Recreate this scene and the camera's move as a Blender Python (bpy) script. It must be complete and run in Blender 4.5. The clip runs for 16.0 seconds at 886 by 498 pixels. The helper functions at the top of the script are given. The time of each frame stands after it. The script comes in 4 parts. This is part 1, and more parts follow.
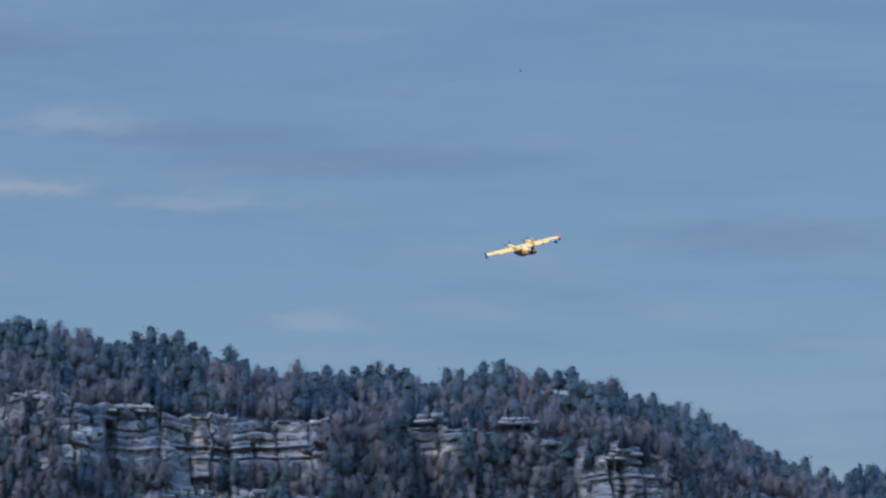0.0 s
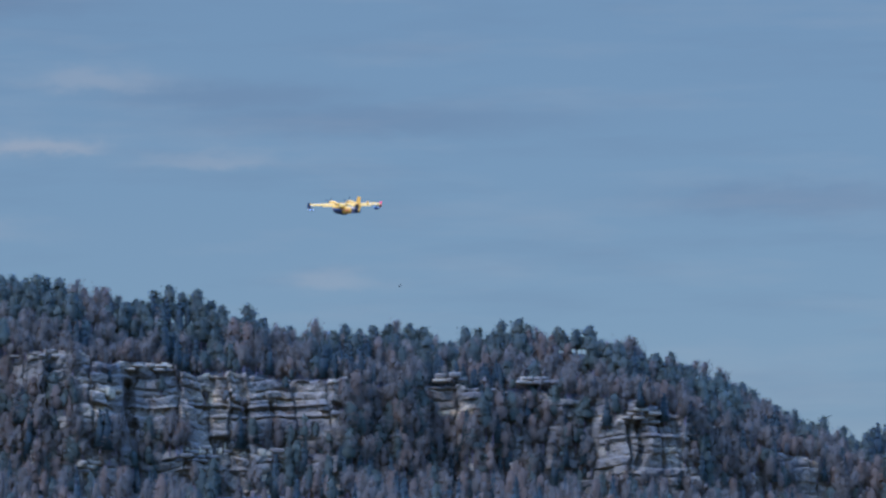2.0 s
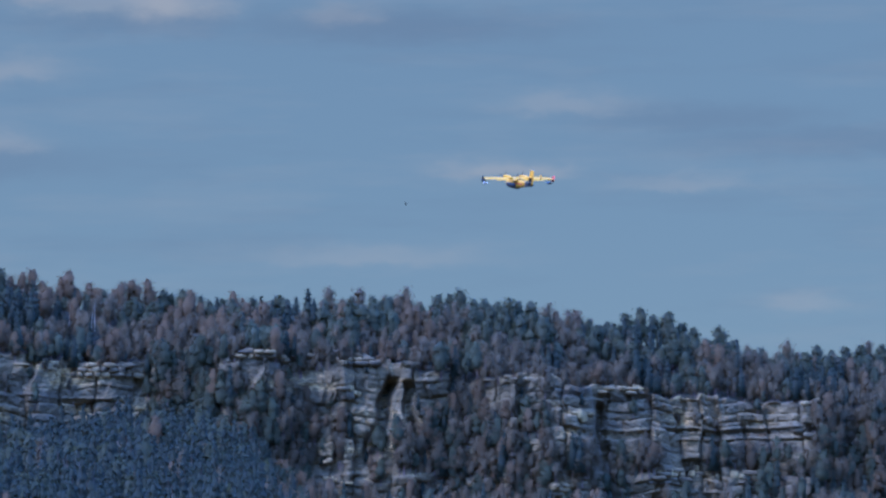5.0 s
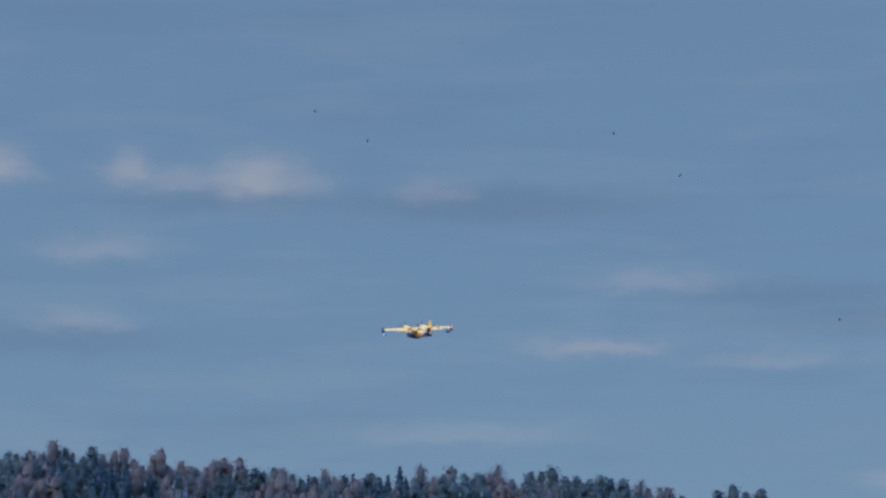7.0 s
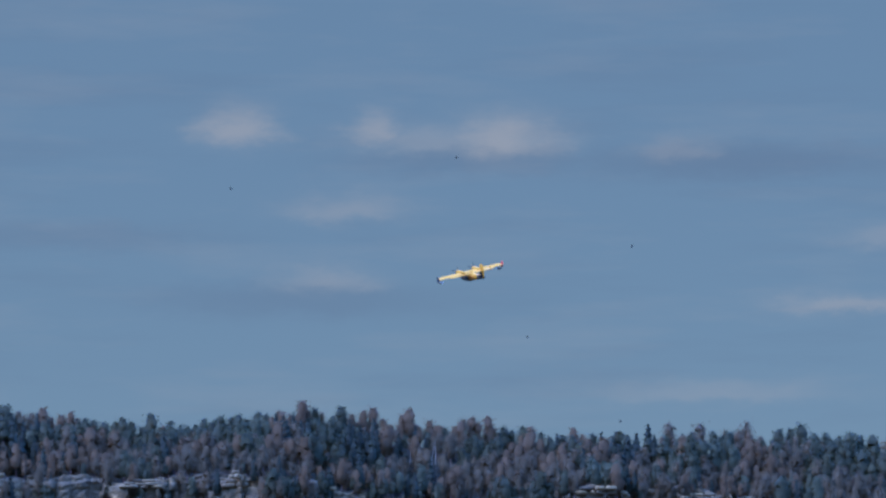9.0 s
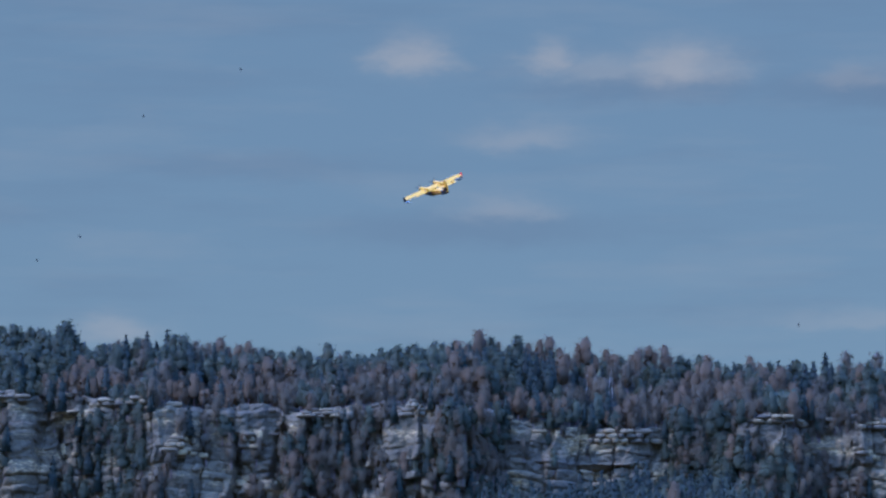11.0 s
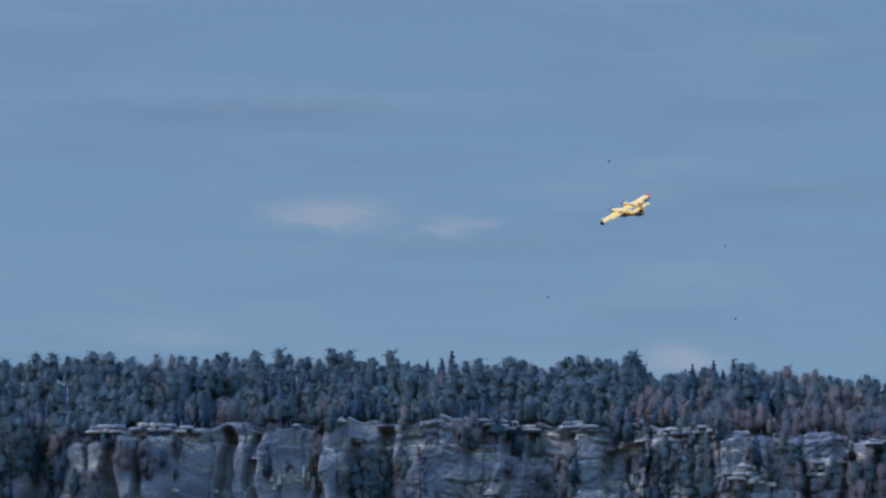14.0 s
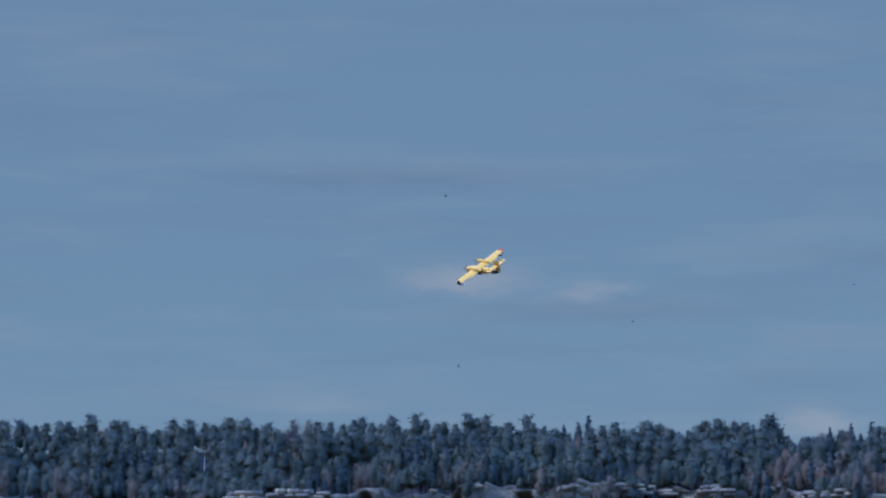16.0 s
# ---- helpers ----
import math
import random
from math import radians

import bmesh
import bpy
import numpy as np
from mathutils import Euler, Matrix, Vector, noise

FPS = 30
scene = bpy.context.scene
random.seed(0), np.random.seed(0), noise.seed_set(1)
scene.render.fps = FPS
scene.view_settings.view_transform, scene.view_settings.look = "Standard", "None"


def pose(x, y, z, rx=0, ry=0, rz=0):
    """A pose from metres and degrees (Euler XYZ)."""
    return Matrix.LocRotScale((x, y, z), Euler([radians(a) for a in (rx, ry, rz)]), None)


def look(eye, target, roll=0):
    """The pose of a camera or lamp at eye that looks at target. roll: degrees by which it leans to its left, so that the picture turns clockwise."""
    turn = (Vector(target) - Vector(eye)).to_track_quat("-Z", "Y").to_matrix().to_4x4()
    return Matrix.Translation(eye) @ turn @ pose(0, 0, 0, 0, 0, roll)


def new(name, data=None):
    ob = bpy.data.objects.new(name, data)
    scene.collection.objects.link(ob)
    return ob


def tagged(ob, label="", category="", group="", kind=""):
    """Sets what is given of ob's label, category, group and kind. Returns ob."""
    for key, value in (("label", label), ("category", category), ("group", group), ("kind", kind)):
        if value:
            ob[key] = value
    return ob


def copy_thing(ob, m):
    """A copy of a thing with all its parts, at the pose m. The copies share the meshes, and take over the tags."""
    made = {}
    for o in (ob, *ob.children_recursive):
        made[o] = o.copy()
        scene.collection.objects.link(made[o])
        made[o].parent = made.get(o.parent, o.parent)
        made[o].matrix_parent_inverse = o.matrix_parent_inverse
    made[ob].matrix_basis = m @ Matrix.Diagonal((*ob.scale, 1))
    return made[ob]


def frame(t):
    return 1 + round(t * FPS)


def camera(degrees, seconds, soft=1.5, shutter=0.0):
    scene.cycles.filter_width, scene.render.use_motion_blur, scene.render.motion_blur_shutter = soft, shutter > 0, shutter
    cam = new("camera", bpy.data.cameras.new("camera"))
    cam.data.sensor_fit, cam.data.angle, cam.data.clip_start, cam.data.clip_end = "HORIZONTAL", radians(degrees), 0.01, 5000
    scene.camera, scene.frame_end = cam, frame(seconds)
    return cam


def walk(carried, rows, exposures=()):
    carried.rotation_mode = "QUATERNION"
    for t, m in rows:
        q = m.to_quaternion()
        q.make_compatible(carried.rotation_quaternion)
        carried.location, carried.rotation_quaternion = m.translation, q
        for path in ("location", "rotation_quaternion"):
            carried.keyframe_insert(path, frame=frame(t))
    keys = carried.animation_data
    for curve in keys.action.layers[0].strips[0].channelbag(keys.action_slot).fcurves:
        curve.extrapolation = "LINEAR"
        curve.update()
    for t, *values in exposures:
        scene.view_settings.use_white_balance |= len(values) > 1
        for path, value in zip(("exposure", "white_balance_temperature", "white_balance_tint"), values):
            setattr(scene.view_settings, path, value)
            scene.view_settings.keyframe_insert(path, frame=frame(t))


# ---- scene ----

# ------------------------------------------------------------ camera
EYE = Vector((0.0, 0.0, 1.7))


def bearing(az, el, dist=100.0):
    """A point seen from the eye at az degrees right of north and el degrees up."""
    a, e = radians(az), radians(el)
    return EYE + Vector((math.sin(a) * math.cos(e), math.cos(a) * math.cos(e), math.sin(e))) * dist


# seconds, degrees right of north, degrees up, roll
PAN = [
    (0, 11.398, 5.645, -0.113),
    (0.5, 12.221, 5.489, -0.069),
    (1, 11.491, 5.324, -0.041),
    (1.5, 11.211, 5.135, -0.029),
    (2, 11.149, 5.091, -0.045),
    (2.5, 11.115, 5.162, 0.015),
    (3, 9.786, 5.258, 0.098),
    (3.5, 6.864, 5.074, 0.065),
    (4, 5.623, 5.139, 0.086),
    (4.2, 4.883, 5.130, 0.040),
    (6.3, 4.663, 7.458, -0.019),
    (6.5, 4.584, 7.836, 0.003),
    (7, 3.480, 7.807, 0.005),
    (7.5, 2.829, 7.870, -0.023),
    (8, 1.890, 7.813, -0.039),
    (8.5, 0.923, 7.615, -0.022),
    (9, 0.100, 7.246, -0.051),
    (9.5, -0.917, 6.686, 0.072),
    (9.7, -1.365, 6.482, 0.064),
    (11.8, -3.633, 6.229, -0.054),
    (12, -4.347, 6.206, -0.099),
    (12.5, -6.353, 6.256, 0.071),
    (13, -8.107, 6.267, 0.147),
    (13.5, -8.920, 6.513, 0.036),
    (14, -10.026, 6.667, 0.105),
    (14.5, -10.564, 6.994, -0.111),
    (15, -11.052, 7.051, -0.017),
    (15.5, -11.329, 7.206, -0.049),
    (16, -11.884, 7.546, -0.028),
]
cam = camera(12.0, 16.0, soft=2.5)
walk(cam, [(t, look(EYE, bearing(az, el), roll)) for t, az, el, roll in PAN],
     exposures=[(t, stops + 2.28, 4150, 30) for t, stops in ((0, 0.0), (4.2, 0.0), (6.3, -0.2), (9.0, -0.22), (11.8, -0.06), (14.0, -0.02), (15.4, 0.0), (16, -0.17))])

# ------------------------------------------------------------ sky and sun
SUN_AZ, SUN_EL = -113.0, 50.0            # degrees right of north, degrees up

# az, el, half width, half height (degrees), strength: the small fair-weather clouds low over the ridge
CLOUDS = [
    (-0.80, 8.86, 0.42, 0.24, 0.42), (0.95, 8.78, 0.75, 0.30, 0.50), (0.10, 8.75, 1.25, 0.22, 0.26),
    (-2.72, 8.90, 0.50, 0.28, 0.46), (-1.24, 7.80, 0.80, 0.20, 0.26), (-1.47, 6.84, 0.72, 0.20, 0.26),
    (3.30, 8.60, 0.50, 0.18, 0.20), (3.75, 5.30, 1.60, 0.16, 0.20), (-6.77, 5.16, 0.62, 0.20, 0.32),
    (5.55, 6.46, 0.95, 0.13, 0.36), (8.00, 6.28, 1.00, 0.14, 0.20), (6.40, 7.38, 0.95, 0.17, 0.22),
    (9.62, 4.66, 0.62, 0.16, 0.20), (-11.6, 7.14, 0.78, 0.20, 0.34), (-9.84, 7.0, 0.50, 0.13, 0.22),
    (-13.6, 5.42, 0.70, 0.12, 0.14),
]

# the same for the grey undersides of thin cloud bands
BANDS = [(4.2, 8.42, 2.4, 0.26, 0.5), (8.2, 7.15, 1.7, 0.22, 0.4), (-1.9, 6.55, 2.2, 0.24, 0.35), (10.2, 6.85, 2.8, 0.24, 0.4), (15.9, 5.75, 2.0, 0.26, 0.4),
         (-12.7, 8.50, 2.6, 0.18, 0.4), (-9.6, 6.7, 2.2, 0.16, 0.3), (0.6, 8.45, 2.0, 0.2, 0.4), (-5.0, 7.4, 2.2, 0.2, 0.3)]


def make_world():
    w = bpy.data.worlds.new("world")
    scene.world = w
    w.use_nodes = True
    nt = w.node_tree
    N, L = nt.nodes, nt.links
    N.clear()

    def math_node(op, a, b=None, c=None):
        n = N.new("ShaderNodeMath")
        n.operation = op
        for i, v in enumerate((a, b, c)):
            if v is None:
                continue
            if isinstance(v, (int, float)):
                n.inputs[i].default_value = v
            else:
                L.new(v, n.inputs[i])
        return n.outputs[0]

    sky = N.new("ShaderNodeTexSky")
    sky.sky_type = "NISHITA"
    sky.sun_disc = False
    sky.sun_elevation, sky.sun_rotation = radians(SUN_EL), radians(SUN_AZ)
    sky.altitude, sky.air_density, sky.dust_density, sky.ozone_density = 300, 1.0, 0.3, 2.5
    tint = N.new("ShaderNodeMix")
    tint.data_type, tint.blend_type = "RGBA", "MULTIPLY"
    tint.inputs[7].default_value = SKY_TINT
    L.new(sky.outputs[0], tint.inputs[6])

    co = N.new("ShaderNodeTexCoord")
    sep = N.new("ShaderNodeSeparateXYZ")
    L.new(co.outputs["Generated"], sep.inputs[0])
    az = math_node("MULTIPLY", math_node("ARCTAN2", sep.outputs[0], sep.outputs[1]), 180 / math.pi)
    el = math_node("MULTIPLY", math_node("ARCSINE", sep.outputs[2]), 180 / math.pi)
    near = N.new("ShaderNodeMapRange")
    near.interpolation_type = "SMOOTHSTEP"
    for i, v in enumerate((12.0, 25.0, 1.0, 0.0)):
        near.inputs[i + 1].default_value = v
    L.new(el, near.inputs[0])
    L.new(near.outputs[0], tint.inputs[0])
    comb = N.new("ShaderNodeCombineXYZ")
    L.new(az, comb.inputs[0])
    L.new(el, comb.inputs[1])

    def noise_node(sx, sy, scale, detail):
        mp = N.new("ShaderNodeVectorMath")
        mp.operation = "MULTIPLY"
        mp.inputs[1].default_value = (sx, sy, 1)
        L.new(comb.outputs[0], mp.inputs[0])
        n = N.new("ShaderNodeTexNoise")
        n.inputs["Scale"].default_value, n.inputs["Detail"].default_value = scale, detail
        n.inputs["Roughness"].default_value = 0.6
        L.new(mp.outputs[0], n.inputs["Vector"])
        return n.outputs[0]

    warp_a, warp_e = noise_node(0.8, 1.9, 1.7, 3), noise_node(0.7, 1.6, 2.4, 4)
    azw = math_node("ADD", az, math_node("MULTIPLY_ADD", warp_a, 1.1, -0.55))
    elw = math_node("ADD", el, math_node("MULTIPLY_ADD", warp_e, 0.34, -0.17))
    total = None
    for a, e, wa, we, k in CLOUDS:
        da = math_node("MULTIPLY", math_node("SUBTRACT", azw, a), 1 / wa)
        de = math_node("MULTIPLY", math_node("SUBTRACT", elw, e - 0.25 * we), 1 / we)
        de = math_node("MAXIMUM", math_node("MULTIPLY", de, 0.85), math_node("MULTIPLY", de, -1.45))
        d2 = math_node("MULTIPLY_ADD", da, da, math_node("MULTIPLY", de, de))
        g = math_node("MULTIPLY", math_node("EXPONENT", math_node("MULTIPLY", math_node("POWER", d2, 1.15), -1.0)), k)
        total = g if total is None else math_node("MAXIMUM", total, g)
    # thin streaks everywhere
    streak = noise_node(0.22, 1.3, 1.0, 5)
    fine = math_node("MULTIPLY", math_node("SMOOTH_MIN", math_node("MAXIMUM", math_node("SUBTRACT", streak, 0.50), 0.0), 0.2, 0.05), 0.45)
    total = math_node("MINIMUM", math_node("ADD", total, fine), 1.0)
    lit = N.new("ShaderNodeMix")
    lit.data_type = "RGBA"
    lit.inputs[7].default_value = CLOUD_COLOUR
    L.new(total, lit.inputs[0])
    # grey undersides of the far cloud bands
    band = noise_node(0.16, 1.1, 1.3, 4)
    shade = math_node("MULTIPLY", math_node("MAXIMUM", math_node("SUBTRACT", band, 0.5), 0.0), 1.0)
    for a, e, wa, we, k in BANDS:
        da = math_node("MULTIPLY", math_node("SUBTRACT", azw, a), 1 / wa)
        de = math_node("MULTIPLY", math_node("SUBTRACT", elw, e), 1 / we)
        d2 = math_node("MULTIPLY_ADD", da, da, math_node("MULTIPLY", de, de))
        g = math_node("MULTIPLY", math_node("EXPONENT", math_node("MULTIPLY", math_node("POWER", d2, 1.3), -1.0)), k)
        shade = math_node("MAXIMUM", shade, g)
    dull = N.new("ShaderNodeMix")
    dull.data_type = "RGBA"
    dull.inputs[7].default_value = BAND_COLOUR
    L.new(shade, dull.inputs[0])
    haze = N.new("ShaderNodeMix")
    haze.data_type = "RGBA"
    low = N.new("ShaderNodeMapRange")
    low.interpolation_type = "SMOOTHSTEP"
    for i, v in enumerate((12.0, 25.0, 0.75, 0.0)):
        low.inputs[i + 1].default_value = v
    L.new(el, low.inputs[0])
    L.new(low.outputs[0], haze.inputs[0])
    haze.inputs[7].default_value = HAZE_COLOUR
    L.new(tint.outputs[2], haze.inputs[6])
    L.new(haze.outputs[2], dull.inputs[6])
    L.new(dull.outputs[2], lit.inputs[6])
    bg = N.new("ShaderNodeBackground")
    bg.inputs[1].default_value = SKY_STRENGTH
    L.new(lit.outputs[2], bg.inputs[0])
    out = N.new("ShaderNodeOutputWorld")
    L.new(bg.outputs[0], out.inputs[0])


SKY_TINT = (0.0739, 0.0646, 0.0392, 1)
SKY_STRENGTH = 0.275
CLOUD_COLOUR = (0.4718, 0.3572, 0.1803, 1)
BAND_COLOUR = (0.1423, 0.1544, 0.1234, 1)
HAZE_COLOUR = (0.1703, 0.1942, 0.1386, 1)
make_world()

sun = new("sun", bpy.data.lights.new("sun", "SUN"))
sun.data.energy, sun.data.angle, sun.data.color = 0.60, radians(0.53), (1.0, 0.87, 0.66)
sun.matrix_world = look((0, 0, 500), Vector((0, 0, 500)) - Vector((
    math.sin(radians(SUN_AZ)) * math.cos(radians(SUN_EL)), math.cos(radians(SUN_AZ)) * math.cos(radians(SUN_EL)), math.sin(radians(SUN_EL)))))


# ------------------------------------------------------------ materials
def material(name, stops, scale, rough=0.85, fine=None, fine_amount=0.3, bump=0.0, bump_scale=None, stretch=(1, 1, 1),
             island=0.0, metallic=0.0, coat=0.0, per_object=0.0, thin=0.0):
    """A surface whose colour runs through stops [(pos, rgb)] by large noise, broken by finer grain, with fine relief."""
    m = bpy.data.materials.new(name)
    m.use_nodes = True
    nt = m.node_tree
    N, L = nt.nodes, nt.links
    b = N["Principled BSDF"]
    b.inputs["Roughness"].default_value, b.inputs["Metallic"].default_value = rough, metallic
    b.inputs["Coat Weight"].default_value = coat
    b.inputs["Specular IOR Level"].default_value = 0.3 if rough > 0.6 else 0.5
    geo = N.new("ShaderNodeNewGeometry")
    tc = N.new("ShaderNodeTexCoord")
    mp = N.new("ShaderNodeMapping")
    mp.inputs["Scale"].default_value = stretch
    L.new(tc.outputs["Object"] if per_object else geo.outputs["Position"], mp.inputs["Vector"])
    big = N.new("ShaderNodeTexNoise")
    big.inputs["Scale"].default_value, big.inputs["Detail"].default_value, big.inputs["Roughness"].default_value = scale, 5, 0.6
    L.new(mp.outputs[0], big.inputs["Vector"])
    small = N.new("ShaderNodeTexNoise")
    small.inputs["Scale"].default_value, small.inputs["Detail"].default_value = fine or scale * 9, 4
    L.new(mp.outputs[0], small.inputs["Vector"])
    mix = N.new("ShaderNodeMath")
    mix.operation = "MULTIPLY_ADD"
    L.new(small.outputs[0], mix.inputs[0])
    mix.inputs[1].default_value = fine_amount
    L.new(big.outputs[0], mix.inputs[2])
    last = mix.outputs[0]
    off = -fine_amount / 2
    if island:
        ad = N.new("ShaderNodeMath")
        ad.operation = "MULTIPLY_ADD"
        L.new(geo.outputs["Random Per Island"], ad.inputs[0])
        ad.inputs[1].default_value = island
        L.new(last, ad.inputs[2])
        last, off = ad.outputs[0], off - island / 2
    if per_object:
        oi = N.new("ShaderNodeObjectInfo")
        ad = N.new("ShaderNodeMath")
        ad.operation = "MULTIPLY_ADD"
        L.new(oi.outputs["Random"], ad.inputs[0])
        ad.inputs[1].default_value = per_object
        L.new(last, ad.inputs[2])
        last, off = ad.outputs[0], off - per_object / 2
    sh = N.new("ShaderNodeMath")
    sh.operation = "ADD"
    L.new(last, sh.inputs[0])
    sh.inputs[1].default_value = off
    ramp = N.new("ShaderNodeValToRGB")
    while len(ramp.color_ramp.elements) < len(stops):
        ramp.color_ramp.elements.new(0.5)
    for e, (p, c) in zip(ramp.color_ramp.elements, stops):
        e.position, e.color = p, (*c, 1)
    L.new(sh.outputs[0], ramp.inputs[0])
    L.new(ramp.outputs[0], b.inputs["Base Color"])
    if thin:                                # light also comes through the leaves
        through_leaf = N.new("ShaderNodeBsdfTranslucent")
        L.new(ramp.outputs[0], through_leaf.inputs["Color"])
        both = N.new("ShaderNodeMixShader")
        both.inputs[0].default_value = thin
        L.new(b.outputs[0], both.inputs[1])
        L.new(through_leaf.outputs[0], both.inputs[2])
        L.new(both.outputs[0], N["Material Output"].inputs["Surface"])
    if bump:
        bn = N.new("ShaderNodeTexNoise")
        bn.inputs["Scale"].default_value, bn.inputs["Detail"].default_value = bump_scale or scale * 6, 6
        L.new(mp.outputs[0], bn.inputs["Vector"])
        bp = N.new("ShaderNodeBump")
        bp.inputs["Strength"].default_value, bp.inputs["Distance"].default_value = 1.0, bump
        L.new(bn.outputs[0], bp.inputs["Height"])
        L.new(bp.outputs[0], b.inputs["Normal"])
    return m


M_GROUND = material("meadow_and_forest_floor", [(0.3, (0.028, 0.025, 0.012)), (0.5, (0.039, 0.034, 0.016)), (0.7, (0.054, 0.044, 0.020))], 0.05, fine=0.5, fine_amount=0.4, bump=0.3)
M_ROCK = material("sandstone", [(0.31, (0.074, 0.053, 0.026)), (0.45, (0.100, 0.073, 0.032)), (0.60, (0.154, 0.107, 0.043)), (0.75, (0.517, 0.336, 0.117))],
                  0.05, fine=0.7, fine_amount=0.45, bump=0.5, bump_scale=0.8, stretch=(0.6, 0.6, 2.2))
M_SLAB = material("sandstone_slab", [(0.26, (0.062, 0.046, 0.024)), (0.45, (0.145, 0.104, 0.043)), (0.7, (0.360, 0.242, 0.087))],
                  0.15, fine=1.1, fine_amount=0.5, bump=0.4, bump_scale=0.9, stretch=(0.6, 0.6, 2.0), per_object=0.25)
M_SCAR = material("fresh_sandstone", [(0.3, (0.107, 0.074, 0.028)), (0.5, (0.228, 0.156, 0.057)), (0.7, (0.356, 0.249, 0.092))],
                  0.25, fine=1.4, fine_amount=0.5, bump=0.3, bump_scale=0.9, stretch=(1.0, 1.0, 0.6), per_object=0.15)
M_PINE = material("pine_needles", [(0.25, (0.049, 0.052, 0.023)), (0.5, (0.067, 0.065, 0.027)), (0.75, (0.092, 0.084, 0.032))], 0.08, fine=0.35, fine_amount=0.35, island=0.03, rough=0.7, thin=0.5)
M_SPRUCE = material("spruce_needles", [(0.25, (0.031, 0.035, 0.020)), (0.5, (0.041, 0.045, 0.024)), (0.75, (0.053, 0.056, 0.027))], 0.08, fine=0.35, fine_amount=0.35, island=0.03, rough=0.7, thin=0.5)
M_TWIG = material("bare_twigs", [(0.25, (0.106, 0.080, 0.040)), (0.5, (0.135, 0.101, 0.050)), (0.75, (0.173, 0.126, 0.060))], 0.08, fine=0.35, fine_amount=0.35, island=0.03, rough=0.9, thin=0.5)
M_DRY = material("dry_brown_foliage", [(0.25, (0.104, 0.069, 0.031)), (0.5, (0.133, 0.086, 0.037)), (0.75, (0.169, 0.105, 0.044))], 0.08, fine=0.35, fine_amount=0.35, island=0.03, rough=0.9, thin=0.5)
M_BUD = material("fresh_olive_leaves", [(0.25, (0.063, 0.065, 0.032)), (0.5, (0.085, 0.086, 0.041)), (0.75, (0.115, 0.108, 0.048))], 0.06, fine_amount=0.12, island=0.03, rough=0.8, thin=0.5)
M_BARK = material("pine_bark", [(0.3, (0.07, 0.05, 0.04)), (0.6, (0.16, 0.10, 0.07)), (0.8, (0.22, 0.14, 0.09))], 0.5, bump=0.03, bump_scale=6)
M_BIRCH = material("birch_bark", [(0.25, (0.14, 0.11, 0.08)), (0.4, (0.46, 0.38, 0.26)), (0.7, (0.62, 0.52, 0.36))], 0.8, rough=0.7, bump=0.01, bump_scale=8)
M_YELLOW = material("yellow_paint", [(0.3, (0.512, 0.238, 0.004)), (0.6, (0.560, 0.266, 0.005)), (0.8, (0.617, 0.303, 0.008))], 0.35, rough=0.65, coat=0.0, fine_amount=0.2, per_object=0.05)
M_RED = material("red_paint", [(0.3, (0.50, 0.035, 0.025)), (0.7, (0.62, 0.06, 0.04))], 0.6, rough=0.4, coat=0.2, per_object=0.05)
M_NAVY = material("dark_blue_paint", [(0.3, (0.01, 0.011, 0.016)), (0.7, (0.022, 0.024, 0.034))], 0.6, rough=0.4, per_object=0.05)
M_WHITE = material("white_paint", [(0.3, (0.76, 0.66, 0.46)), (0.7, (0.84, 0.74, 0.54))], 0.6, rough=0.4, per_object=0.05)
M_DARK = material("dark_metal", [(0.3, (0.02, 0.02, 0.022)), (0.7, (0.05, 0.05, 0.055))], 1.5, rough=0.5, metallic=0.4, per_object=0.05)
M_GLASS = material("cockpit_glass", [(0.3, (0.02, 0.025, 0.03)), (0.7, (0.04, 0.05, 0.06))], 1.0, rough=0.08, per_object=0.02)
# dark hull bottom, and shade of wing and tailplane put into the colour
M_BOTTOM_AND_SHADE = material("dark_bottom_and_shade", [(0.3, (0.020, 0.015, 0.012)), (0.7, (0.04, 0.03, 0.025))], 0.6, rough=0.45, per_object=0.05)
M_BIRD = material("dark_plumage", [(0.3, (0.012, 0.012, 0.014)), (0.7, (0.03, 0.03, 0.032))], 6.0, rough=0.8, per_object=0.1)


# ------------------------------------------------------------ helpers for meshes
def mesh_from(name, verts, faces, mats, index=None, smooth=False, normals=None):
    me = bpy.data.meshes.new(name)
    verts = np.asarray(verts, dtype=np.float32)
    me.vertices.add(len(verts))
    me.vertices.foreach_set("co", verts.ravel())
    sizes = np.array([len(f) for f in faces], dtype=np.int32) if not isinstance(faces, np.ndarray) else np.full(len(faces), faces.shape[1], dtype=np.int32)
    flat = np.concatenate([np.asarray(f, dtype=np.int32) for f in faces]) if not isinstance(faces, np.ndarray) else faces.astype(np.int32).ravel()
    me.loops.add(len(flat))
    me.loops.foreach_set("vertex_index", flat)
    me.polygons.add(len(sizes))
    me.polygons.foreach_set("loop_start", np.concatenate([[0], np.cumsum(sizes)[:-1]]).astype(np.int32))
    me.polygons.foreach_set("loop_total", sizes)
    for m in mats:
        me.materials.append(m)
    if index is not None:
        me.polygons.foreach_set("material_index", np.asarray(index, dtype=np.int32))
    if smooth:
        me.polygons.foreach_set("use_smooth", np.ones(len(sizes), dtype=bool))
    me.update(calc_edges=True)
    me.validate()
    if normals is not None:                 # crowns shade as soft rounded masses
        at = me.attributes.new("custom_normal", "FLOAT_VECTOR", "POINT")
        at.data.foreach_set("vector", np.asarray(normals, dtype=np.float32).ravel())
    return me


